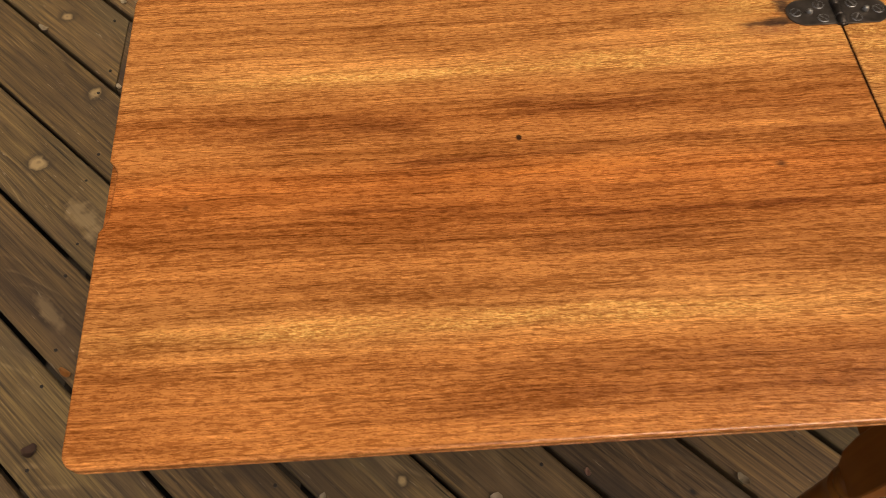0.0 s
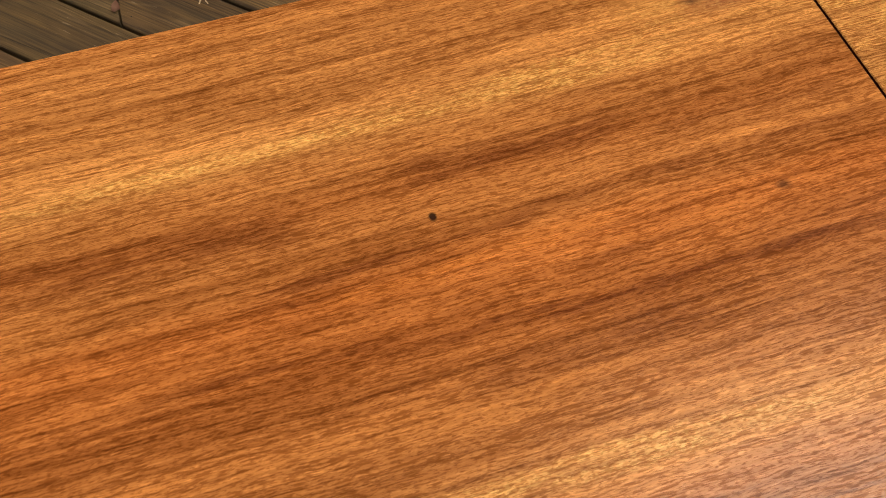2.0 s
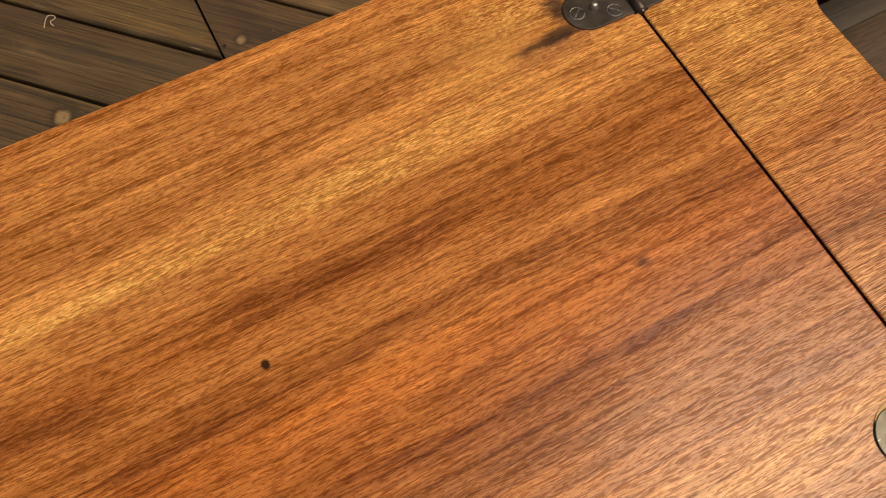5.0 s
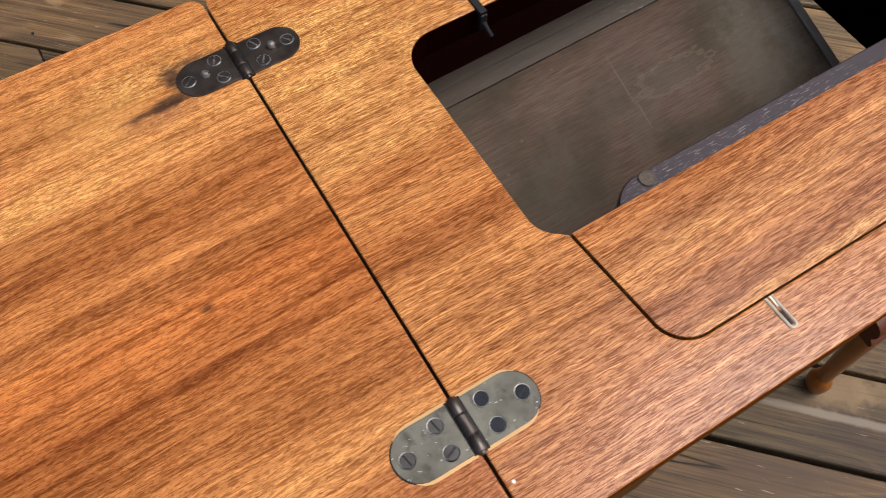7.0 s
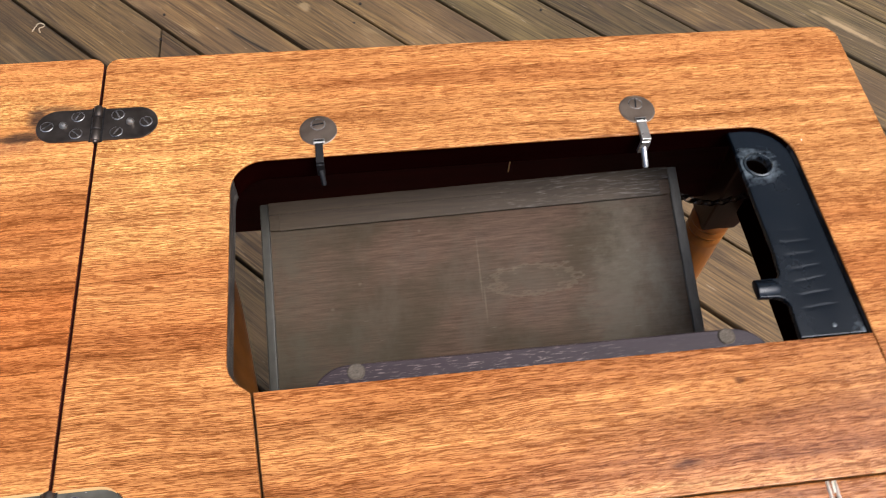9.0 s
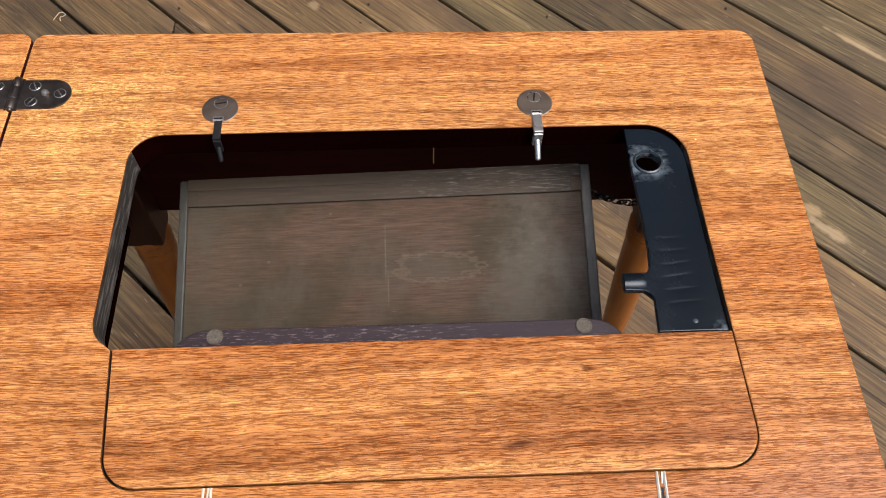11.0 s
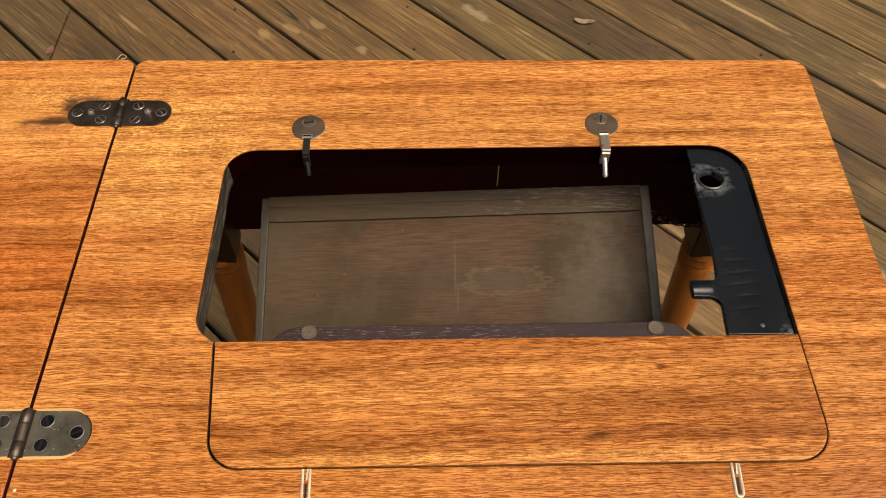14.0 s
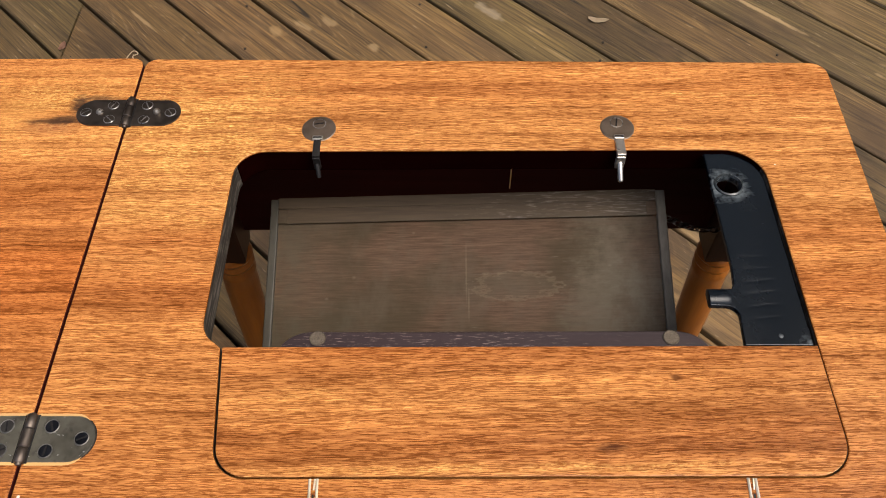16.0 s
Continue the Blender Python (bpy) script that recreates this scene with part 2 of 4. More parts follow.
top_wood = table_wood("top_mahogany", 11.0, [(0.20, 0.86, 0.4), (0.24, 0.85, 0.3), (0.29, 0.98, 0.0), (0.345, 1.04, 0.0), (0.378, 0.86, 0.6), (0.40, 1.04, 0.0), (0.420, 0.90, 0.4), (0.45, 1.10, -0.3), (0.50, 1.12, -0.3), (0.555, 1.06, -0.1), (0.575, 0.96, 0.3), (0.605, 1.04, 0.0)], [
    (0.10, 0.5780, 0.42, 0.5760, 0.0120, 0.30), (0.16, 0.5520, 0.36, 0.5500, 0.0050, 0.25), (0.005, 0.3800, 0.11, 0.3750, 0.0120, 0.40), (0.02, 0.4200, 0.10, 0.4190, 0.0070, 0.25), (0.02, 0.2200, 0.50, 0.2250, 0.0060, 0.30)],
    [(0.46, 0.5680, 0.09, 0.006, 0.5), (0.04, 0.5300, 0.14, 0.090, 0.75), (0.05, 0.4450, 0.07, 0.020, 0.4)], [
    (0.518, 0.491, 0.0007, 0.0007, 0.3, 0.9, (0.75, 0.7, 0.6)), (0.0055, 0.232, 0.0009, 0.0009, 0.3, 0.9, (0.8, 0.72, 0.6)), (-0.2, 0.352, 0.0007, 0.0007, 0.3, 0.9, (0.8, 0.72, 0.6))], line_amount=0.50, pore_dark=0.80, crisp=1.0)
flap_wood = table_wood("flap_mahogany", 23.0, [(0.20, 1.0, 0.0), (0.246, 1.12, -0.2), (0.256, 0.70, 0.5), (0.275, 0.74, 0.4), (0.29, 0.92, 0.0), (0.31, 0.90, 0.1), (0.333, 0.82, 0.5), (0.60, 1.0, 0.0)], [
    (0.25, 0.2660, 0.50, 0.2620, 0.0080, 0.45), (0.12, 0.2720, 0.30, 0.2680, 0.0040, 0.35), (0.28, 0.2840, 0.48, 0.2800, 0.0050, 0.35), (0.20, 0.3180, 0.50, 0.3220, 0.0050, 0.30)], [(0.16, 0.300, 0.06, 0.007, 0.4), (0.30, 0.2475, 0.18, 0.004, 0.5)], [
    (0.363, 0.262, 0.008, 0.003, 0.5, 0.8, DARK), (0.411, 0.309, 0.0035, 0.002, 0.5, 0.7, DARK)], line_amount=0.50, pore_dark=0.80, crisp=1.0)
leg_wood = plain_wood("leg_maple", (0.15, 0.040, 0.004), (0.44, 0.150, 0.014), 0.28, 5, 130, 2, 0.35)
block_wood = plain_wood("block_mahogany", (0.20, 0.058, 0.006), (0.42, 0.138, 0.015), 0.42, 5, 140, 2, 0.18)
dark_block = plain_wood("dark_block", (0.014, 0.003, 0.0012), (0.036, 0.009, 0.0028), 0.45, 5, 140, 2, 0.18)
joint_stain = plain_wood("joint_stain", (0.026, 0.004, 0.0035), (0.055, 0.008, 0.006), 0.6, spec=0.15)
apron_wood = plain_wood("apron_mahogany", (0.070, 0.030, 0.007), (0.160, 0.075, 0.018), 0.7, 4, 160, 0, 0.03)
rim_wood = plain_wood("edge_mahogany", (0.030, 0.0065, 0.001), (0.30, 0.082, 0.009), 0.7, 6, 170, 0, 0.0)
# dark stain with the shade inside the opening put into its colour
inner_wood = plain_wood("shaded_inner_stain", (0.003, 0.0004, 0.0004), (0.009, 0.0011, 0.0008), 0.75, spec=0.0)
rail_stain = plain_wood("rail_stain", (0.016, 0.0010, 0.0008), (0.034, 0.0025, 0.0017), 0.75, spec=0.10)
edge_paint = plain_wood("edge_paint", (0.006, 0.005, 0.004), (0.05, 0.043, 0.036), 0.5, 30, 260, 1, 0.25)
nt = edge_paint.node_tree
eb = nt.nodes["Principled BSDF"]
rub = ramp(nt, noise_tex(nt, coords(nt, (420, 45, 420)), 1.0, 4), [(0.50, (0.0,)), (0.64, (0.6,))])
nt.links.new(mix(nt, rub, eb.inputs["Base Color"].links[0].from_socket, (0.24, 0.21, 0.17)), eb.inputs["Base Color"])
handle_wood = plain_wood("handle_wood", (0.08, 0.024, 0.008), (0.17, 0.055, 0.018), 0.42, 8, 220, 0, 0.2)
bare_wood = plain_wood("bare_wood", (0.52, 0.29, 0.09), (0.72, 0.46, 0.18), 0.6)
hinge_grey = metal("hinge_grey", (0.086, 0.079, 0.058), (0.166, 0.154, 0.117), 0.46, 0.7)
nt = hinge_grey.node_tree
hb = nt.nodes["Principled BSDF"]
smudge = ramp(nt, noise_tex(nt, coords(nt, (150, 110, 90), 20), 1.0, 4), [(0.54, (0.0,)), (0.72, (0.65,))])
nt.links.new(mix(nt, smudge, hb.inputs["Base Color"].links[0].from_socket, (0.030, 0.026, 0.022)), hb.inputs["Base Color"])
nick = ramp(nt, noise_tex(nt, coords(nt, (260, 620, 90), 35), 1.0, 2), [(0.70, (0.0,)), (0.75, (0.65,))])
nt.links.new(mix(nt, nick, hb.inputs["Base Color"].links[0].from_socket, (0.55, 0.54, 0.50)), hb.inputs["Base Color"])
hinge_brown = metal("hinge_brown", (0.062, 0.050, 0.041), (0.140, 0.115, 0.094), 0.42)
plate_steel = metal("plate_steel", (0.17, 0.125, 0.090), (0.28, 0.22, 0.165), 0.42)
screw_dark = metal("screw_dark", (0.010, 0.011, 0.014), (0.030, 0.031, 0.037), 0.36)
screw_head = metal("screw_head", (0.036, 0.033, 0.030), (0.100, 0.092, 0.082), 0.46)
screw_rim = metal("screw_rim", (0.016, 0.015, 0.014), (0.42, 0.40, 0.36), 0.36, scale=330.0)
screw_metal = metal("screw_metal", (0.14, 0.135, 0.125), (0.55, 0.53, 0.50), 0.30, scale=700.0)
slot_dark = metal("slot_dark", (0.006, 0.005, 0.005), (0.012, 0.010, 0.009), 0.6, 0.3)
nickel = metal("nickel", (0.36, 0.33, 0.29), (0.62, 0.58, 0.52), 0.3)
black_steel = metal("black_steel", (0.0034, 0.0056, 0.0085), (0.0058, 0.0090, 0.0130), 0.20, 0.0, 25)
nt = black_steel.node_tree
pb = nt.nodes["Principled BSDF"]
# pressed ripples across the lower half, and worn enamel round the hole and at the front corner
pw = noise_tex(nt, coords(nt, (45, 25, 1)), 1.0, 1)
pxy = node(nt, "ShaderNodeSeparateXYZ", {0: coords(nt)})
rip = node(nt, "ShaderNodeMath", {0: mathn(nt, "ADD", mathn(nt, "MULTIPLY", pxy.outputs[1], 2 * math.pi / 0.0102), mathn(nt, "MULTIPLY", pw, 5.0))}, operation="SINE").outputs[0]
rip = mathn(nt, "POWER", mathn(nt, "MULTIPLY", mathn(nt, "ADD", rip, 1.0), 0.5), 5.0)
for axis, lo, hi in ((0, 0.470, 0.476), (0, 0.500, 0.488), (1, 0.345, 0.360), (1, 0.432, 0.405)):
    rip = mathn(nt, "MULTIPLY", rip, node(nt, "ShaderNodeMapRange", {0: pxy.outputs[axis], 1: lo, 2: hi}, interpolation_type="SMOOTHSTEP").outputs[0])
nt.links.new(node(nt, "ShaderNodeBump", {"Height": rip, "Strength": 0.20, "Distance": 0.0010}, invert=True).outputs[0], pb.inputs["Normal"])
bare = mathn(nt, "MAXIMUM", blob(nt, 0.4780, 0.4735, 0.0150, 0.0150, 0.25), blob(nt, 0.5050, 0.3372, 0.0045, 0.0035, 0.4))
bare = mathn(nt, "MULTIPLY", bare, ramp(nt, noise_tex(nt, coords(nt, (160, 160, 1)), 1.0, 4), [(0.40, (0.0,)), (0.62, (0.8,))]))
nt.links.new(mix(nt, bare, pb.inputs["Base Color"].links[0].from_socket, (0.13, 0.15, 0.16)), pb.inputs["Base Color"])
pb.inputs["Specular IOR Level"].default_value = 0.35
ring_steel = metal("ring_steel", (0.006, 0.009, 0.010), (0.07, 0.08, 0.085), 0.28, 0.2, 300)
staple_metal = metal("staple_metal", (0.70, 0.60, 0.42), (0.88, 0.80, 0.64), 0.35, 0.5)
felt = plain_wood("felt", (0.008, 0.006, 0.004), (0.24, 0.20, 0.15), 0.95, 900, 900, 0, 0.1)
ledge_paint = plain_wood("ledge_paint", (0.016, 0.0095, 0.0105), (0.046, 0.028, 0.030), 0.42, 25, 240)
nt = ledge_paint.node_tree
lb = nt.nodes["Principled BSDF"]
worn = ramp(nt, noise_tex(nt, coords(nt, (110, 900, 60), 8), 1.0, 5, 0.7), [(0.57, (0.0,)), (0.63, (0.55,))])
worn = mathn(nt, "MULTIPLY", worn, ramp(nt, noise_tex(nt, coords(nt, (14, 40, 1), 0, (2.3, 0, 0)), 1.0, 2), [(0.42, (0.1,)), (0.60, (1.0,))]))
nt.links.new(mix(nt, worn, lb.inputs["Base Color"].links[0].from_socket, (0.34, 0.27, 0.23)), lb.inputs["Base Color"])


def tray_material():
    m, nt, b = material("tray_stain")
    g = noise_tex(nt, coords(nt, (22, 700, 700)), 1.0, 5, 0.7)
    big = noise_tex(nt, coords(nt, (13, 20, 9)), 1.0, 5)
    smudge = noise_tex(nt, coords(nt, (22, 15, 9), 25), 1.0, 5, 0.65)
    col = mix(nt, ramp(nt, g, [(0.32, (0.0,)), (0.68, (1.0,))]), (0.056, 0.0320, 0.0180), (0.112, 0.069, 0.041))
    col = mix(nt, ramp(nt, big, [(0.42, (0.0,)), (0.62, (0.65,))]), col, (0.042, 0.034, 0.018))
    col = mix(nt, ramp(nt, smudge, [(0.48, (0.0,)), (0.66, (0.55,))]), col, (0.086, 0.066, 0.044))
    # cloudy patches; the right one is also brightened to offset the plate's shadow
    for cx, cy, rx, ry, amount in ((0.425, 0.43, 0.035, 0.10, 0.6), (0.128, 0.44, 0.030, 0.13, 0.45), (0.37, 0.39, 0.05, 0.03, 0.4), (0.17, 0.41, 0.04, 0.02, 0.4)):
        f = mathn(nt, "MULTIPLY", blob(nt, cx, cy, rx, ry, 0.9), ramp(nt, smudge, [(0.36, (0.25,)), (0.56, (1.0,))]))
        col = mix(nt, mathn(nt, "MULTIPLY", f, amount), col, (0.190, 0.168, 0.120) if cx > 0.4 else (0.064, 0.059, 0.039))
    scratch = ramp(nt, noise_tex(nt, coords(nt, (40, 500, 40)), 1.0, 2), [(0.72, (0.0,)), (0.78, (0.35,))])
    col = mix(nt, scratch, col, (0.20, 0.165, 0.12))
    patch = blob(nt, 0.322, 0.455, 0.034, 0.012, 0.15)
    col = mix(nt, mathn(nt, "MULTIPLY", patch, 0.30), col, (0.080, 0.066, 0.042))
    rim = mathn(nt, "MULTIPLY", patch, mathn(nt, "SUBTRACT", 1.0, patch))
    col = mix(nt, mathn(nt, "MULTIPLY", rim, 0.8), col, (0.18, 0.14, 0.09))
    for px, py, rx, ry in ((0.279, 0.468, 0.0007, 0.022), (0.281, 0.44, 0.0007, 0.012), (0.179, 0.467, 0.0016, 0.0014), (0.232, 0.505, 0.0012, 0.0010), (0.30, 0.466, 0.014, 0.0006), (0.155, 0.449, 0.0016, 0.0012), (0.405, 0.47, 0.0014, 0.0010)):
        col = mix(nt, mathn(nt, "MULTIPLY", blob(nt, px, py, rx, ry, 0.5), 0.13), col, (0.27, 0.22, 0.16))
    nt.links.new(col, b.inputs["Base Color"])
    nt.links.new(node(nt, "ShaderNodeMapRange", {0: big, 1: 0.3, 2: 0.7, 3: 0.5, 4: 0.7}).outputs[0], b.inputs["Roughness"])
    b.inputs["Specular IOR Level"].default_value = 0.12
    nt.links.new(node(nt, "ShaderNodeBump", {"Height": g, "Strength": 0.3, "Distance": 0.0006}).outputs[0], b.inputs["Normal"])
    return m


tray_wood = tray_material()
tray_side = plain_wood("tray_side", (0.026, 0.026, 0.021), (0.078, 0.070, 0.052), 0.5, 14, 260, 1, 0.3)
# worn pale wood, lightened further to offset shade on the right rim
tray_rim = plain_wood("tray_rim", (0.085, 0.074, 0.052), (0.24, 0.215, 0.165), 0.55, 14, 260, 1, 0.3)
strip_wood = plain_wood("strip_wood", (0.034, 0.024, 0.013), (0.100, 0.071, 0.042), 0.55, 14, 260, 0, 0.3)
nt = strip_wood.node_tree
sb = nt.nodes["Principled BSDF"]
scuff = ramp(nt, noise_tex(nt, coords(nt, (75, 800, 300)), 1.0, 4), [(0.54, (0.0,)), (0.70, (0.40,))])
scuff = mathn(nt, "MULTIPLY", scuff, blob(nt, 0.39, 0.52, 0.085, 0.03, 0.3))
nt.links.new(mix(nt, scuff, sb.inputs["Base Color"].links[0].from_socket, (0.36, 0.32, 0.26)), sb.inputs["Base Color"])


KNOTS = [(-1.016, 1.188, 0.016), (-1.095, 1.020, 0.018), (-1.114, 1.418, 0.013), (-0.474, 1.247, 0.017), (-0.155, 1.265, 0.011), (-0.415, 0.372, 0.009)]


def deck_material():
    """Weathered grey-brown boards; each board takes its own tone and shifts the grain."""
    m, nt, b = material("weathered_board")
    info = node(nt, "ShaderNodeObjectInfo")
    rnd = info.outputs["Random"]
    tc = node(nt, "ShaderNodeTexCoord")
    off = node(nt, "ShaderNodeCombineXYZ", {0: mathn(nt, "MULTIPLY", rnd, 37.0), 1: mathn(nt, "MULTIPLY", rnd, 11.0)}).outputs[0]
    base = node(nt, "ShaderNodeVectorMath", {0: tc.outputs["Object"], 1: off}, operation="ADD").outputs[0]

    def at(sx, sy, detail=4.0, dist=0.0):
        mp = node(nt, "ShaderNodeMapping", {"Vector": base, "Scale": (sx, sy, sy)}).outputs[0]
        return noise_tex(nt, mp, 1.0, detail, 0.6, dist)

    rings = at(1.1, 30, 3, 1.4)
    grain = at(4, 190, 3, 0.4)
    fibre = at(12, 420, 3)
    stain = at(5, 11, 4)
    hue = node(nt, "ShaderNodeMath", {0: mathn(nt, "MULTIPLY", rnd, 5.17)}, operation="FRACT").outputs[0]
    board = ramp(nt, hue, [(0.0, (0.150, 0.102, 0.050)), (0.35, (0.166, 0.123, 0.056)), (0.65, (0.132, 0.110, 0.052)), (1.0, (0.188, 0.138, 0.066))])
    col = mix(nt, 1.0, board, ramp(nt, rings, [(0.3, (0.62, 0.58, 0.54)), (0.5, (0.95, 0.94, 0.92)), (0.72, (1.30, 1.27, 1.20))]), "MULTIPLY")
    # growth rings: thin wavy lines round the heart of the board
    heart = mathn(nt, "MULTIPLY", at(0.9, 6.5, 1.0, 0.3), 105.0)
    wave = node(nt, "ShaderNodeMapRange", {0: node(nt, "ShaderNodeMath", {0: heart}, operation="SINE").outputs[0], 1: 0.2, 2: 1.0, 3: 0.0, 4: 1.0}).outputs[0]
    wave = mathn(nt, "MULTIPLY", wave, ramp(nt, at(2.2, 9, 2), [(0.40, (0.15,)), (0.6, (0.9,))]))
    col = mix(nt, mathn(nt, "MULTIPLY", wave, 0.5), col, (0.062, 0.043, 0.026))
    crest = node(nt, "ShaderNodeMapRange", {0: node(nt, "ShaderNodeMath", {0: mathn(nt, "MULTIPLY", heart, 1.9)}, operation="SINE").outputs[0], 1: 0.6, 2: 1.0, 3: 0.0, 4: 0.55}).outputs[0]
    crest = mathn(nt, "MULTIPLY", crest, ramp(nt, at(3.5, 14, 2), [(0.50, (0.0,)), (0.64, (1.0,))]))
    col = mix(nt, crest, col, (0.30, 0.24, 0.15))
    col = mix(nt, 0.75, col, ramp(nt, grain, [(0.36, (0.30, 0.27, 0.24)), (0.49, (0.90, 0.89, 0.87)), (0.66, (1.34, 1.30, 1.20))]), "MULTIPLY")
    col = mix(nt, 0.8, col, ramp(nt, fibre, [(0.33, (0.55, 0.52, 0.48)), (0.6, (1.10, 1.09, 1.07))]), "MULTIPLY")
    col = mix(nt, ramp(nt, stain, [(0.54, (0.0,)), (0.76, (0.5,))]), col, (0.24, 0.170, 0.095))
    col = mix(nt, ramp(nt, at(3, 7, 3), [(0.46, (0.0,)), (0.66, (0.70,))]), col, (0.060, 0.041, 0.025))
    col = mix(nt, ramp(nt, at(1.6, 5, 4), [(0.56, (0.0,)), (0.75, (0.5,))]), col, (0.115, 0.108, 0.068))
    geo = node(nt, "ShaderNodeNewGeometry").outputs["Position"]
    wobk = noise_tex(nt, node(nt, "ShaderNodeMapping", {"Vector": geo, "Scale": (40, 40, 40)}).outputs[0], 1.0, 2)
    for kx, ky, kr in KNOTS:
        mp = node(nt, "ShaderNodeMapping", {"Vector": geo, "Location": (-kx / kr, -ky / kr, 0), "Scale": (1 / kr, 1 / kr, 0)}).outputs[0]
        d = node(nt, "ShaderNodeVectorMath", {0: mp}, operation="LENGTH").outputs["Value"]
        d = mathn(nt, "ADD", d, mathn(nt, "MULTIPLY", mathn(nt, "SUBTRACT", wobk, 0.5), 1.6))
        col = mix(nt, ramp(nt, mathn(nt, "MULTIPLY", d, 0.5), [(0.5, (0.75,)), (0.95, (0.0,))]), col, (0.050, 0.036, 0.019))
        col = mix(nt, ramp(nt, mathn(nt, "MULTIPLY", d, 0.5), [(0.25, (0.95,)), (0.50, (0.0,))]), col, (0.38, 0.30, 0.17))
        col = mix(nt, ramp(nt, mathn(nt, "MULTIPLY", d, 0.5), [(0.05, (0.5,)), (0.14, (0.0,))]), col, (0.14, 0.095, 0.05))
    # dark knots and splits, a dusty stripe, pale torn grain along the boards
    DUST, TAN, TORN, BLACK = (0.34, 0.32, 0.28), (0.36, 0.27, 0.15), (0.40, 0.32, 0.20), (0.015, 0.010, 0.006)
    for kx, ky, rx, ry, turn, amount, rag, c in (
            (0.017, 0.329, 0.006, 0.004, -45, 0.95, 2.0, BLACK), (0.585, 0.148, 0.17, 0.0065, -45, 0.8, 0.7, DUST), (0.618, 0.180, 0.045, 0.032, -20, 0.6, 2.0, TAN), (0.655, 0.150, 0.03, 0.02, -45, 0.5, 2.0, TAN),
            (1.000, 1.595, 0.11, 0.006, -45, 0.75, 1.2, TORN), (1.265, 1.320, 0.08, 0.007, -45, 0.7, 1.3, TORN), (1.060, 0.865, 0.05, 0.010, -45, 0.6, 2.0, TORN), (-0.448, 1.581, 0.05, 0.004, -45, 0.7, 1.0, TORN),
            (0.362, 1.605, 0.04, 0.012, -45, 0.5, 2.4, DUST)) + (
            (-0.013, 1.574, 0.026, 0.010, -45, 0.45, 2.6, TORN), (-0.064, 1.552, 0.034, 0.007, -38, 0.5, 2.2, TORN), (-0.127, 1.539, 0.024, 0.011, -45, 0.45, 2.4, TAN), (0.099, 1.479, 0.016, 0.009, -60, 0.5, 2.2, TORN),
            (1.037, 0.917, 0.022, 0.012, -45, 0.6, 2.4, TAN), (1.134, 1.056, 0.035, 0.025, -45, 0.35, 1.5, TAN), (-1.015, 0.699, 0.040, 0.012, -50, 0.45, 2.0, TORN), (-0.980, 0.880, 0.05, 0.02, -50, 0.4, 2.4, TORN), (1.110, 1.080, 0.10, 0.0016, -47, 0.9, 0.8, BLACK)):
        c0 = node(nt, "ShaderNodeMapping", {"Vector": geo, "Location": (-kx, -ky, 0)}).outputs[0]
        c1 = node(nt, "ShaderNodeMapping", {"Vector": c0, "Rotation": (0, 0, radians(-turn))}).outputs[0]
        mp = node(nt, "ShaderNodeMapping", {"Vector": c1, "Scale": (1 / rx, 1 / ry, 0)}).outputs[0]
        d = node(nt, "ShaderNodeVectorMath", {0: mp}, operation="LENGTH").outputs["Value"]
        d = mathn(nt, "ADD", d, mathn(nt, "MULTIPLY", mathn(nt, "SUBTRACT", wobk, 0.5), rag))
        col = mix(nt, mathn(nt, "MULTIPLY", ramp(nt, mathn(nt, "MULTIPLY", d, 0.5), [(0.3, (1.0,)), (0.65, (0.0,))]), amount), col, c)
    scuff = ramp(nt, at(22, 170, 3), [(0.66, (0.0,)), (0.72, (0.55,))])
    col = mix(nt, scuff, col, (0.38, 0.34, 0.28))
    tone = node(nt, "ShaderNodeMath", {0: mathn(nt, "MULTIPLY", rnd, 7.31)}, operation="FRACT").outputs[0]
    col = mix(nt, 1.0, col, ramp(nt, tone, [(0.0, (0.64, 0.54, 0.42)), (0.5, (0.93, 0.80, 0.62)), (1.0, (1.24, 1.08, 0.86))]), "MULTIPLY")
    crack = ramp(nt, mathn(nt, "ABSOLUTE", mathn(nt, "SUBTRACT", at(0.7, 26, 0.6), 0.5)), [(0.004, (1.0,)), (0.010, (0.0,))])
    crack = mathn(nt, "MULTIPLY", crack, ramp(nt, at(2.5, 18, 1), [(0.56, (0.0,)), (0.64, (1.0,))]))
    col = mix(nt, mathn(nt, "MULTIPLY", crack, 0.9), col, (0.012, 0.009, 0.005))
    nt.links.new(col, b.inputs["Base Color"])
    b.inputs["Roughness"].default_value = 0.75
    h = mathn(nt, "ADD", mathn(nt, "MULTIPLY", grain, 0.7), mathn(nt, "ADD", mathn(nt, "MULTIPLY", fibre, 0.4), mathn(nt, "MULTIPLY", crack, -1.0)))
    nt.links.new(node(nt, "ShaderNodeBump", {"Height": h, "Strength": 0.8, "Distance": 0.002}).outputs[0], b.inputs["Normal"])
    return m


deck_wood = deck_material()
joist_wood = plain_wood("joist_wood", (0.03, 0.022, 0.014), (0.06, 0.045, 0.03), 0.85)
soil = plain_wood("soil", (0.02, 0.016, 0.011), (0.05, 0.042, 0.03), 0.95, 9, 9)
back_wall_paint = plain_wood("back_wall_paint", (0.05, 0.036, 0.026), (0.08, 0.06, 0.045), 0.7, 3, 30)
leaf_dry = plain_wood("leaf_dry", (0.32, 0.24, 0.14), (0.58, 0.48, 0.33), 0.8, 90, 90)
nail_metal = metal("nail_metal", (0.015, 0.012, 0.010), (0.035, 0.028, 0.022), 0.7, 0.4)


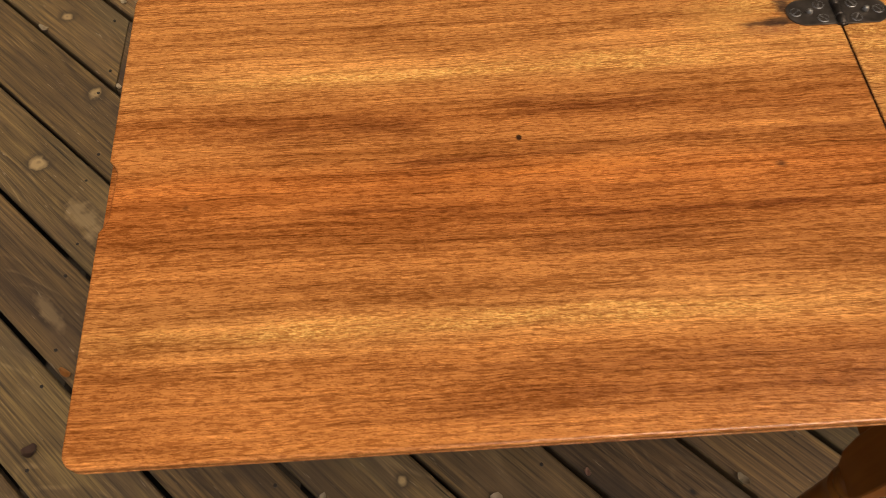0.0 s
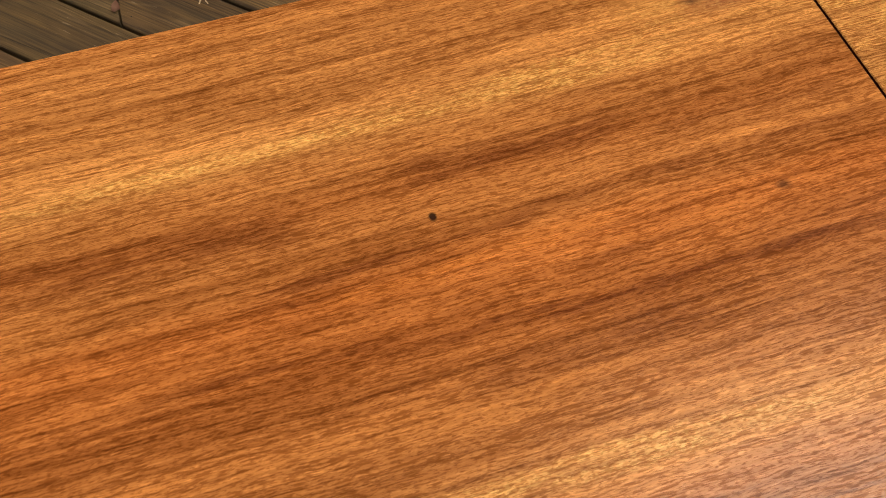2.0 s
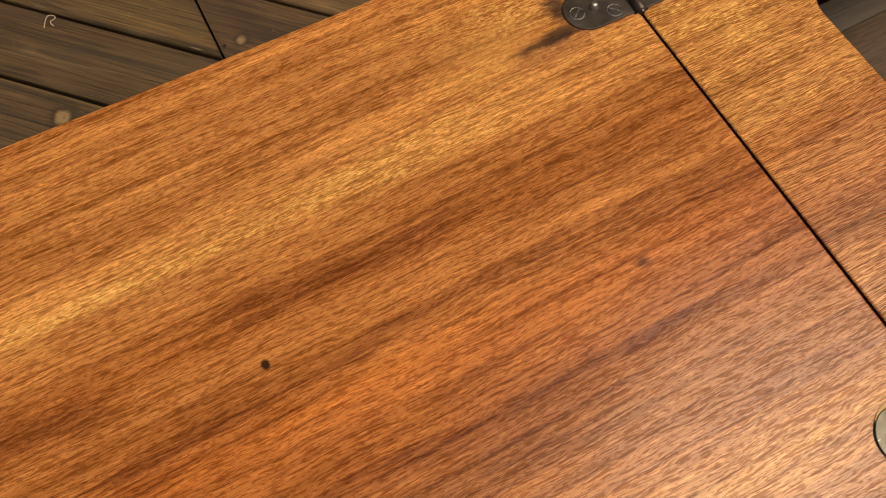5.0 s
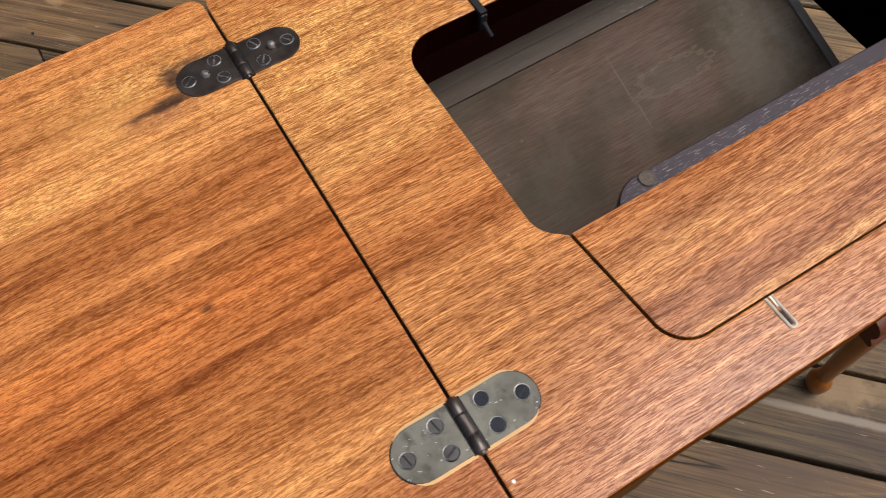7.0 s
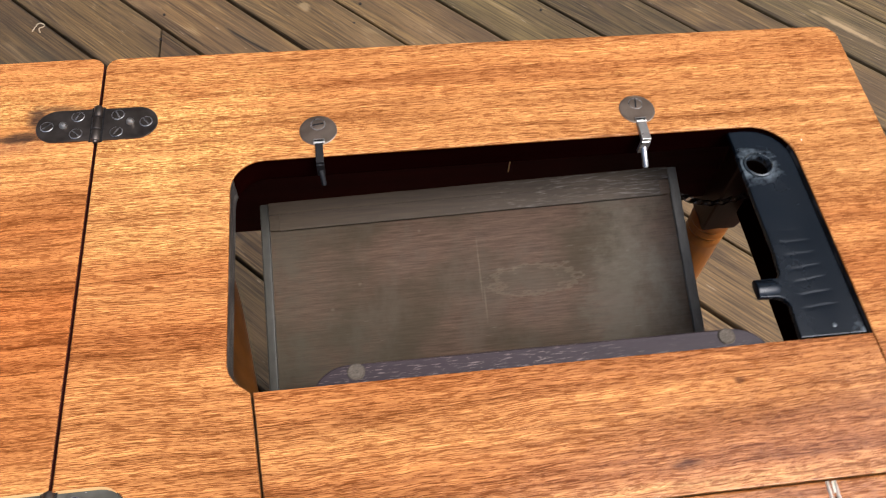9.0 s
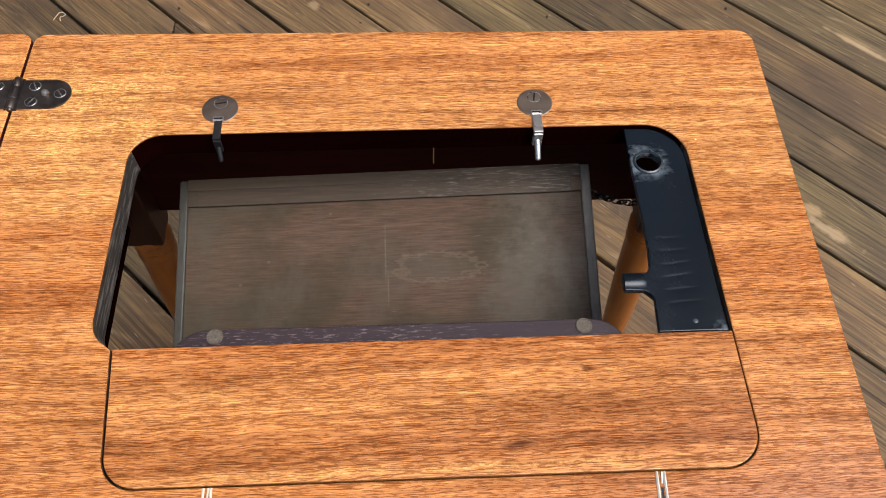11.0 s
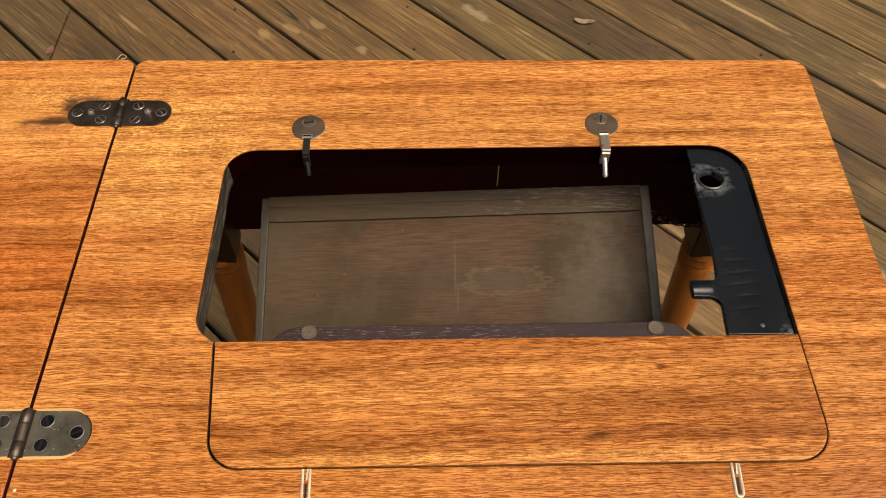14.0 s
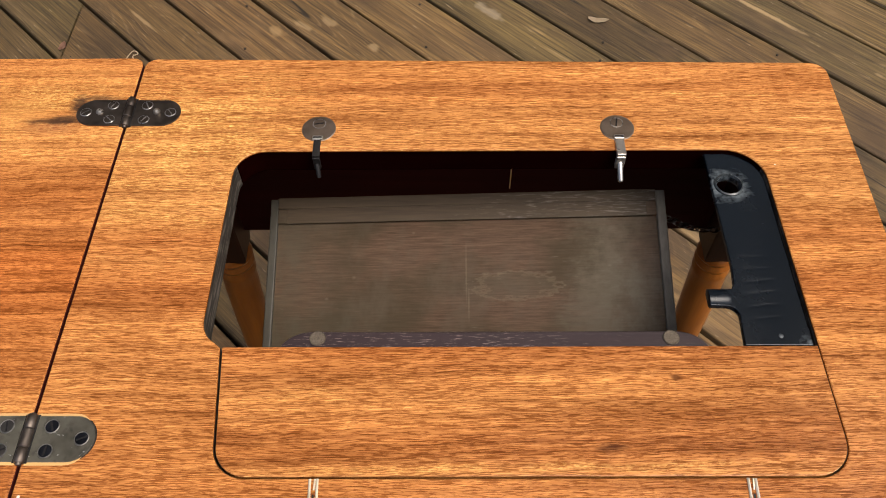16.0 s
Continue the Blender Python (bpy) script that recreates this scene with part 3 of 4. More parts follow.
# ---- geometry helpers ----
def mesh_object(name, me, mats, parent=None, label=""):
    ob = new(name, me)
    for mt in mats if isinstance(mats, (list, tuple)) else [mats]:
        me.materials.append(mt)
    if parent:
        ob.parent = parent
    if label:
        tagged(ob, label)
    return ob


def part(name, bm, mats, parent=None, label="", smooth=False):
    me = bpy.data.meshes.new(name)
    bm.normal_update()
    bm.to_mesh(me)
    bm.free()
    if smooth:
        me.shade_smooth()
        me.set_sharp_from_angle(angle=radians(40 if smooth is True else smooth))
    return mesh_object(name, me, mats, parent, label)


def arc(cx, cy, r, a0, a1, n=8):
    return [(cx + r * math.cos(radians(a0 + (a1 - a0) * i / n)), cy + r * math.sin(radians(a0 + (a1 - a0) * i / n))) for i in range(n + 1)]


def rounded(x0, y0, x1, y1, radii):
    """A rectangle with its own radius at each corner: front left, front right, back right, back left."""
    a, b, c, d = radii
    return (arc(x0 + a, y0 + a, a, 180, 270) + arc(x1 - b, y0 + b, b, 270, 360) + arc(x1 - c, y1 - c, c, 0, 90) + arc(x0 + d, y1 - d, d, 90, 180))


def slab(loops, z0, z1, r):
    """A flat board with holes and rounded edges, from closed outlines; the first is the outer one."""
    cu = bpy.data.curves.new("outline", "CURVE")
    cu.dimensions, cu.fill_mode = "2D", "BOTH"
    for pts in loops:
        sp = cu.splines.new("POLY")
        sp.points.add(len(pts) - 1)
        for p, (x, y) in zip(sp.points, pts):
            p.co = (x, y, 0, 1)
        sp.use_cyclic_u = True
    cu.bevel_depth, cu.bevel_resolution, cu.extrude, cu.offset = r, 2, (z1 - z0) / 2 - r, -r
    ob = bpy.data.objects.new("outline", cu)
    scene.collection.objects.link(ob)
    me = bpy.data.meshes.new_from_object(ob.evaluated_get(bpy.context.evaluated_depsgraph_get()))
    bpy.data.objects.remove(ob)
    bpy.data.curves.remove(cu)
    me.transform(Matrix.Translation((0, 0, (z0 + z1) / 2)))
    me.materials.clear()
    bm = bmesh.new()
    bm.from_mesh(me)
    bpy.data.meshes.remove(me)
    bmesh.ops.remove_doubles(bm, verts=bm.verts, dist=1e-6)
    return bm


def box(x0, y0, z0, x1, y1, z1, bevel=0.0, bm=None):
    bm = bm or bmesh.new()
    made = bmesh.ops.create_cube(bm, size=1, matrix=Matrix.LocRotScale(((x0 + x1) / 2, (y0 + y1) / 2, (z0 + z1) / 2), None, (x1 - x0, y1 - y0, z1 - z0)))
    if bevel:
        es = {e for v in made["verts"] for e in v.link_edges}
        bmesh.ops.bevel(bm, geom=list(es), offset=bevel, segments=2, affect="EDGES", profile=0.5)
    return bm


def lathe(profile, n=24, m=None, bm=None, cap=True):
    """A turned solid round z, from (radius, height) pairs."""
    bm = bm or bmesh.new()
    rings = []
    for r, z in profile:
        rings.append([bm.verts.new((m or Matrix()) @ Vector((r * math.cos(2 * math.pi * i / n), r * math.sin(2 * math.pi * i / n), z))) for i in range(n)])
    for a, b in zip(rings, rings[1:]):
        for i in range(n):
            bm.faces.new((a[i], a[(i + 1) % n], b[(i + 1) % n], b[i]))
    if cap:
        bm.faces.new(rings[0][::-1])
        bm.faces.new(rings[-1])
    bmesh.ops.recalc_face_normals(bm, faces=bm.faces)
    return bm


# ---- ground and deck ----
bm = bmesh.new()
bmesh.ops.create_grid(bm, x_segments=1, y_segments=1, size=600, matrix=Matrix.Translation((0, 0, -0.75)))
tagged(part("ground", bm, soil), "dark bare soil under the deck", "ground", kind="structure")

# deck: boards laid diagonally, on joists along y
SEAM0, PITCH = 0.012, 0.2062          # x + y of one seam, and from seam to seam
ALONG = Matrix.Rotation(radians(-45), 4, "Z")
deck = tagged(new("deck"), "weathered grey-brown timber deck of diagonal boards", "deck", kind="structure")
DX, DY0, DY1 = 2.65, -2.2, 2.29         # the deck reaches to the unseen wall
bm = bmesh.new()
for j in range(-6, 8):
    x = -0.195 + 0.4 * j
    box(x - 0.019, DY0 + 0.01, -0.18, x + 0.019, DY1 - 0.01, -0.030, bm=bm)
part("joist", bm, joist_wood, deck, "dark joists under the boards")


def plank_mesh(length, width, cut0, cut1):
    """A board along x with eased edges; cut0 and cut1: its ends are cut at 45 degrees, 1 along the joists, -1 across them."""
    t, e = 0.028, 0.004
    prof = [(-width / 2, -t), (width / 2, -t), (width / 2, -e), (width / 2 - e * 0.4, -e * 0.35), (width / 2 - e * 1.2, 0), (-width / 2 + e * 1.2, 0), (-width / 2 + e * 0.4, -e * 0.35), (-width / 2, -e)]
    bm = bmesh.new()
    ends = []
    for s, cut in ((-length / 2, cut0), (length / 2, cut1)):
        ends.append([bm.verts.new((s - cut * y, y, z)) for y, z in prof])
    for i in range(8):
        bm.faces.new((ends[0][i], ends[0][(i + 1) % 8], ends[1][(i + 1) % 8], ends[1][i]))
    bm.faces.new(ends[0][::-1])
    bm.faces.new(ends[1])
    bmesh.ops.recalc_face_normals(bm, faces=bm.faces)
    me = bpy.data.meshes.new("plank")
    bm.to_mesh(me)
    bm.free()
    me.materials.append(deck_wood)
    return me


rng = random.Random(4)
BUTTS = {5: -0.195, 4: -0.60, 1: -0.975}
nail_me = None
R2 = math.sqrt(2)
for k in range(-24, 25):
    c = SEAM0 + PITCH * (k + 0.5)
    mid = Vector((c / 2, c / 2, 0))
    width = PITCH / R2 - rng.uniform(0.006, 0.0095)
    # the boards run from (c/2 - s, c/2 + s): s is the way along them
    lo, cut_lo = max((-DX - c / 2) * R2, (c / 2 - DY1) * R2), 1 if -DX - c / 2 > c / 2 - DY1 else -1
    hi, cut_hi = min((DX - c / 2) * R2, (c / 2 - DY0) * R2), 1 if DX - c / 2 < c / 2 - DY0 else -1
    if hi - lo < 0.2:
        continue
    joints = [(lo, cut_lo)] + ([(R2 * (BUTTS[k] - c / 2), 1)] if k in BUTTS else []) + [(hi, cut_hi)]
    for (a, cut_a), (b_, cut_b) in zip(joints, joints[1:]):
        a2, b2 = a + (0.003 if a != lo else 0), b_ - (0.003 if b_ != hi else 0)
        ob = new("plank", plank_mesh(b2 - a2, width, cut_a, cut_b))
        ob.parent = deck
        ob.matrix_basis = Matrix.Translation(mid) @ ALONG @ Matrix.Translation(((a2 + b2) / 2, 0, rng.uniform(-0.0018, 0.0012)))
        ob.rotation_euler.x += radians(rng.uniform(-0.35, 0.35))

# nail heads where the boards cross the joists
nail = lathe([(0.0030, -0.003), (0.0030, 0.0000), (0.0005, 0.0003)], 8)
nail_me = bpy.data.meshes.new("nail")
nail.to_mesh(nail_me)
nail.free()
nail_me.materials.append(nail_metal)
for k in range(-5, 14):
    for j in range(-3, 5):
        for s in (0.18, 0.82):
            x = -0.195 + 0.4 * j + rng.uniform(-0.008, 0.008) + 0.008 * (1 if s < 0.5 else -1)
            y = SEAM0 + PITCH * (k + s) - x
            if -0.1 < y < 2.0 and -1.5 < x < 1.5:
                ob = new("nail", nail_me)
                ob.parent = deck
                ob.matrix_basis = Matrix.Translation((x, y, 0.0006))

# unseen tall gable wall, added and shaped for the table top's dark reflection
house = tagged(new("house"), "unseen dark brown gable wall beside the deck, added to shape reflections", "house", kind="structure")
GABLE = [(-9, -0.75), (7, -0.75), (7, 4.8), (-2, 14.2), (-9, 7.8)]
bm = bmesh.new()
sides = [[bm.verts.new((x, y, z)) for x, z in GABLE] for y in (2.3, 2.5)]
for i in range(5):
    bm.faces.new((sides[0][i], sides[0][(i + 1) % 5], sides[1][(i + 1) % 5], sides[1][i]))
bm.faces.new(sides[0][::-1])
bm.faces.new(sides[1])
bmesh.ops.recalc_face_normals(bm, faces=bm.faces)
part("wall", bm, back_wall_paint, house)

# ---- sewing table ----
FRONT, BACK = 0.2015, 0.6150
table = tagged(new("sewing_machine_table"), "varnished mahogany sewing machine table with leaf folded out, on deck", "sewing table")

# fixed top with the opening for the machine head and the flap
outer = arc(0.0008 + 0.010, FRONT + 0.010, 0.010, 180, 270) + arc(0.579 - 0.014, FRONT + 0.014, 0.014, 270, 360) + arc(0.588 - 0.014, BACK - 0.008 - 0.014, 0.014, 0, 90) + arc(0.0008 + 0.010, BACK - 0.010, 0.010, 90, 180)
OL, OR_, OF, OB = 0.0955, 0.5095, 0.332, 0.507
FL_, FLF, FF = 0.1100, 0.1166, 0.2430    # the left edge of the flap leans inwards to the front
hole = (arc(OL + 0.024, OB - 0.024, 0.024, 90, 180) + arc(OL + 0.021, OF + 0.0005 + 0.021, 0.021, 180, 222) + [(FL_, OF)]
        + arc(FLF + 0.022, FF + 0.022, 0.022, 180, 270) + arc(OR_ - 0.024, FF + 0.024, 0.024, 270, 360) + arc(OR_ - 0.030, OB - 0.030, 0.030, 0, 90))
bm = slab([outer, hole], TOP - 0.024, TOP, 0.0013)
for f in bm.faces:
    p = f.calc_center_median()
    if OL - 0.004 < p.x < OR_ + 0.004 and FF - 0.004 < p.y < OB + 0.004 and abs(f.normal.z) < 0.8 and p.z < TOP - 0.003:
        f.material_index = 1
        # back edge, turned from the light: shade painted in with the dark stain
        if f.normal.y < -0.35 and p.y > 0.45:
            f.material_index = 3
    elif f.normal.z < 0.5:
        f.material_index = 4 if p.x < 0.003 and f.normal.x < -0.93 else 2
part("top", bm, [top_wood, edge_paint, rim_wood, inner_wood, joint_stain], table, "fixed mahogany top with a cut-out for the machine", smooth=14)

# leaf, folded out on the far side of the joint, with a finger notch in its end
notch = []
for i in range(13):
    u = i / 12
    y = 0.436 - 0.064 * u
    notch.append((-0.5823 - 0.0093 * (y - 0.2) / 0.415 + 0.0072 * min(1, 2.2 * math.sin(math.pi * u) ** 1.0) * (1 - 0.25 * u), y))
leaf_out = (arc(-0.5918 + 0.012, BACK + 0.001 - 0.012, 0.012, 90, 180) + notch + arc(-0.5825 + 0.012, FRONT + 0.012, 0.012, 180, 270)
            + arc(-0.0008 - 0.010, FRONT + 0.010, 0.010, 270, 360) + arc(-0.0008 - 0.010, BACK + 0.001 - 0.010, 0.010, 0, 90))
whole = [p for p in leaf_out if p not in notch]
bm = slab([leaf_out], TOP - 0.0066, TOP + 0.0006, 0.0018)
low = slab([whole], TOP - 0.0082, TOP - 0.0065, 0.0006)
lower = bpy.data.meshes.new("lower")
low.to_mesh(lower)
low.free()
bm.from_mesh(lower)
bpy.data.meshes.remove(lower)
for f in bm.faces:
    if f.normal.z < 0.5:
        f.material_index = 1 if f.normal.x > 0.8 and f.calc_center_median().x > -0.004 else 2
part("leaf", bm, [leaf_wood, joint_stain, leaf_wood], table, "mahogany leaf with a dark stain beside the hinge and a finger notch", smooth=14)

# flap that closes the front part of the opening
lid = [(FL_ + 0.0016, OF)] + arc(FLF + 0.0016 + 0.021, FF + 0.0010 + 0.021, 0.021, 180, 270) + arc(OR_ - 0.0008 - 0.023, FF + 0.0010 + 0.023, 0.023, 270, 360) + [(OR_ - 0.0008, OF)]
bm = slab([lid], TOP - 0.018, TOP + 0.0002, 0.0006)
part("flap", bm, flap_wood, table, "mahogany flap with rounded front corners", smooth=14)

# ledge under the flap, with two felt pads
led = [(0.1400, 0.3326), (0.4470, 0.3326)] + arc(0.4180, 0.3225, 0.0235, 30, 90, 6) + arc(0.1690, 0.3225, 0.0235, 90, 150, 6)
bm = slab([led], TOP - 0.016, TOP - 0.0042, 0.001)
ledge = part("ledge", bm, ledge_paint, table, "scuffed purple-brown ledge under the flap", smooth=14)
for x in (0.1740, 0.4135):
    bm = lathe([(0.0055, -0.0043), (0.0056, -0.0034), (0.0050, -0.0028), (0.0042, -0.0031), (0.0004, -0.0030)], 18, Matrix.Translation((x, 0.3405, TOP)))
    part("pad", bm, felt, ledge, "round felt pad")

# staples let into the top before the flap
for x, lean in ((0.1815, 2), (0.4443, -3)):
    M = Matrix.Translation((x, 0.232, TOP)) @ Matrix.Rotation(radians(lean), 4, "Z")
    path = [(-0.0022, 0.0105)] + arc(0, -0.0080, 0.0022, 180, 360, 8) + [(0.0022, 0.0105)]
    bm = bmesh.new()
    w, rows = 0.0008, []
    for i, (px, py) in enumerate(path):
        q0, q1 = Vector(path[max(i - 1, 0)]), Vector(path[min(i + 1, len(path) - 1)])
        d = (q1 - q0).normalized()
        nrm = Vector((-d.y, d.x))
        rows.append([bm.verts.new(M @ Vector((px + s * w * nrm.x, py + s * w * nrm.y, h))) for s, h in ((-1, -0.001), (-1, 0.0006), (0, 0.0011), (1, 0.0006), (1, -0.001))])
    for a, b_ in zip(rows, rows[1:]):
        for i in range(4):
            bm.faces.new((a[i], a[i + 1], b_[i + 1], b_[i]))
    bm.faces.new(rows[0])
    bm.faces.new(rows[-1][::-1])
    bmesh.ops.recalc_face_normals(bm, faces=bm.faces)
    st = part("staple", bm, staple_metal, table, "bright brass staple let into the top", smooth=True)
    bm = box(-0.0006, -0.0085, 0.0001, 0.0007, 0.0010, 0.0005)
    bm.transform(M)
    part("slot", bm, slot_dark, st)
    bm = box(-0.0004, 0.0035, 0.0001, 0.0006, 0.0105, 0.0008, 0.0002)
    bm.transform(M @ Matrix.Rotation(radians(-4), 4, "Z"))
    part("tongue", bm, staple_metal, st)


# ---- hinges ----
def screw(parent, x, y, z, r, turn, mat, proud=0.0005, rim=None, slot=None):
    M = Matrix.Translation((x, y, z)) @ Matrix.Rotation(radians(turn), 4, "Z")
    bm = lathe([(r, -0.001), (r, proud * 0.7), (r * 0.96, proud), (0.0002, proud)], 20, M)
    s = part("screw", bm, mat, parent, smooth=20)
    bm = lathe([(r * 0.99, 0), (r * 1.02, proud * 0.7), (r * 1.09, proud * 0.8), (r * 1.17, proud * 0.3), (r * 1.18, 0)], 24, M, cap=False)
    part("countersink", bm, rim or screw_metal, parent, smooth=True)
    bm = box(-r * 0.85, -r * 0.13, proud * 0.9, r * 0.85, r * 0.13, proud * 1.45)
    bm.transform(M)
    return s, part("screw_slot", bm, slot or slot_dark, parent)


def capsule(x0, x1, y, w, r):
    h = w / 2
    if x1 > x0:
        return [(x0, y - h), (x1 - r, y - h)] + arc(x1 - r, y, h, -90, 90, 14)[1:-1] + [(x1 - r, y + h), (x0, y + h)]
    return [(x0, y - h), (x0, y + h), (x1 + r, y + h)] + arc(x1 + r, y, h, 90, 270, 14)[1:-1] + [(x1 + r, y - h)]


def hinge(y, mat, width, label, border, pins):
    # plates on both sides of the joint, let into the wood
    h, recs = None, []
    for side in (-1, 1):
        z = TOP + (0.0006 if side < 0 else 0.0)
        if border:
            for e in (-1, 1):
                hw = width / 2
                outline = [(0.003, hw - 0.004), (0.003, hw + 0.0018), (0.0265, hw + 0.0018), (0.0300, hw + 0.0014), (0.0332, hw + 0.0002), (0.0362, hw - 0.0020), (0.0372, hw - 0.0034), (0.030, hw - 0.004)]
                outline = [(side * px, y + e * py) for px, py in outline]
                bm = slab([outline if side * e < 0 else outline[::-1]], z - 0.002, z + 0.0005, 0.0)
                recs.append(part("recess", bm, bare_wood, table, "pale bare wood along the plate"))
        # near-black sheet under the plate paints the shadow gap round its end
        if border:
            bm = slab([capsule(side * 0.0044, side * 0.0434, y, width + 0.0008, width / 2 + 0.0004)], z - 0.002, z + 0.0003, 0.0)
            recs.append(part("mortise", bm, slot_dark, table, "dark sheet standing for the shaded gap round the plate end"))
        bm = slab([capsule(side * 0.0044, side * 0.0428, y, width, width / 2)], z - 0.002, z + 0.0011, 0.0003)
        if h is None:
            h = part("hinge", bm, mat, table, label, smooth=14)
        else:
            part("plate", bm, mat, h, smooth=14)
    bm = bmesh.new()
    X = Matrix.Translation((0, y, TOP + 0.0012)) @ Matrix.Rotation(radians(-90), 4, "X")
    L = 0.0158
    for a, b_, r in ((-L, -L + 0.0095, 0.0034), (-L + 0.0099, L - 0.0099, 0.0036), (L - 0.0095, L, 0.0034)):
        lathe([(r * 0.85, a), (r, a + 0.0006), (r, b_ - 0.0006), (r * 0.85, b_)], 16, X, bm)
    lathe([(0.0015, -L - 0.0014), (0.0022, -L), (0.0022, L), (0.0015, L + 0.0010)], 12, X, bm)
    part("knuckle_seat", box(-0.0046, y - 0.0158, TOP - 0.001, 0.0046, y + 0.0158, TOP + 0.0012), slot_dark, h)
    part("knuckle", bm, hinge_brown, h, "worn brown hinge barrel", smooth=True)
    for r in recs:
        r.parent = h
    # brown hinge: slots in bright metal, the light they catch put into colour
    for i, (sx, sy) in enumerate(((-0.0350, 0), (-0.0140, 0.0078), (-0.0140, -0.0080), (0.0140, 0.0080), (0.0345, 0), (0.0140, -0.0080))):
        screw(h, sx, y + sy, TOP + (0.0017 if sx < 0 else 0.0011), 0.0040, rng.uniform(20, 150), (screw_head if sx < 0 else screw_dark) if border else hinge_brown, rim=screw_rim if border else screw_metal, slot=None if border else screw_metal)
    for sx in pins:
        bm = lathe([(0.0030, 0), (0.0029, 0.0012), (0.0018, 0.0030), (0.0004, 0.0034)], 14, Matrix.Translation((sx, y, TOP + 0.0014)))
        part("rivet", bm, nickel, h, smooth=True)
    return h


hinge(0.2680, hinge_grey, 0.0300, "grey steel leaf hinge with slotted screws", True, ())
hinge(0.5490, hinge_brown, 0.0290, "dark brown steel leaf hinge with two rivets", False, (-0.0235, 0.0235))

# ---- plates that held the machine head ----
for x, bright in ((0.1585, False), (0.4000, True)):
    bm = lathe([(0.0138, -0.002), (0.0138, 0.0004), (0.0133, 0.0007), (0.0130, 0.0007), (0.0004, 0.0007)], 32, Matrix.Translation((x, 0.5305, TOP)))
    pl = part("arm_plate", bm, plate_steel, table, "round grey steel plate with a folded clip", smooth=True)
    screw(pl, x, 0.5360, TOP + 0.0006, 0.0048, 80 if bright else 10, plate_steel, 0.0002)
    mt = nickel if bright else slot_dark
    w = 0.0037 if bright else 0.0028
    # strap that folds over the edge, and the pin below it
    bm = box(x - w, 0.5005, TOP - 0.002, x + w, 0.5180, TOP + 0.0016, 0.0006)
    box(x - w, 0.4995, TOP - 0.014, x + w, 0.5030, TOP - 0.001, 0.0008, bm)
    part("clip", bm, mt, pl, "folded nickel clip" if bright else "dark folded steel clip")
    bm = box(x - 0.0042, 0.5175, TOP + 0.0005, x + 0.0042, 0.5218, TOP + 0.0022, 0.0007)
    part("clip_fold", bm, nickel, pl, "bright folded end of the clip")
    bm = box(x - 0.0034, 0.5190, TOP + 0.0020, x + 0.0034, 0.5202, TOP + 0.0025)
    part("clip_slot", bm, slot_dark, pl)
    tilt = Matrix.Translation((x, 0.5010, TOP - 0.008)) @ Matrix.Rotation(radians(118 if bright else 128), 4, "X") @ Matrix.Rotation(radians(0 if bright else 8), 4, "Y")
    bm = lathe([(0.0023, 0), (0.0023, 0.0150), (0.0018, 0.0160)] if bright else [(0.0018, 0), (0.0018, 0.0110), (0.0013, 0.0118)], 14, tilt)
    part("pin", bm, mt, pl, smooth=True)

# ---- black steel plate at the end of the opening ----
edge = (arc(0.5085 - 0.029, 0.506 - 0.029, 0.029, 0, 90) + [(0.4665, 0.506), (0.4665, 0.400)] + [(0.4650, 0.384), (0.4625, 0.3795), (0.4450, 0.3795), (0.4450, 0.3660), (0.4560, 0.3655)]
        + arc(0.4560, 0.3575, 0.008, 90, 10, 5) + [(0.4625, 0.3345), (0.5085, 0.3345)])
HOLE = [(0.4795 + 0.0088 * math.cos(a * math.pi / 14), 0.4735 + 0.0088 * math.sin(a * math.pi / 14)) for a in range(28)]
bm = slab([edge, HOLE], TOP - 0.0085, TOP - 0.0040, 0.0008)
bmesh.ops.subdivide_edges(bm, edges=[e for e in bm.edges if e.calc_length() > 0.03], cuts=3)
plate = part("end_plate", bm, black_steel, table, "black enamelled steel plate with a ringed hole and a tab", smooth=14)
bm = lathe([(0.0090, -0.0100), (0.0090, -0.0034), (0.0097, -0.0022), (0.0108, -0.0028), (0.0112, -0.0042)], 28, Matrix.Translation((0.4795, 0.4735, TOP)), cap=False)
part("ring", bm, ring_steel, plate, smooth=True)
for x, y in ((0.4880, 0.3415),):
    bm = lathe([(0.0018, -0.0042), (0.0016, -0.0034), (0.0004, -0.0031)], 12, Matrix.Translation((x, y, TOP)))
    part("screw", bm, ring_steel, plate, smooth=True)

# rolled sleeve on the tab
bm = bmesh.new()
rows = [[bm.verts.new((x, 0.3727 - r * math.cos(radians(a)), TOP - 0.0064 + r * 0.75 * math.sin(radians(a)))) for a in range(-30, 211, 20)] for x, r in ((0.4447, 0.0056), (0.4452, 0.0066), (0.4575, 0.0068), (0.4600, 0.0056))]
for a, b_ in zip(rows, rows[1:]):
    for i in range(len(a)):
        bm.faces.new((a[i], a[(i + 1) % len(a)], b_[(i + 1) % len(a)], b_[i]))
bm.faces.new(rows[0][::-1])
bm.faces.new(rows[-1])
bmesh.ops.recalc_face_normals(bm, faces=bm.faces)
part("sleeve", bm, black_steel, plate, "rolled black steel sleeve on the tab", smooth=True)

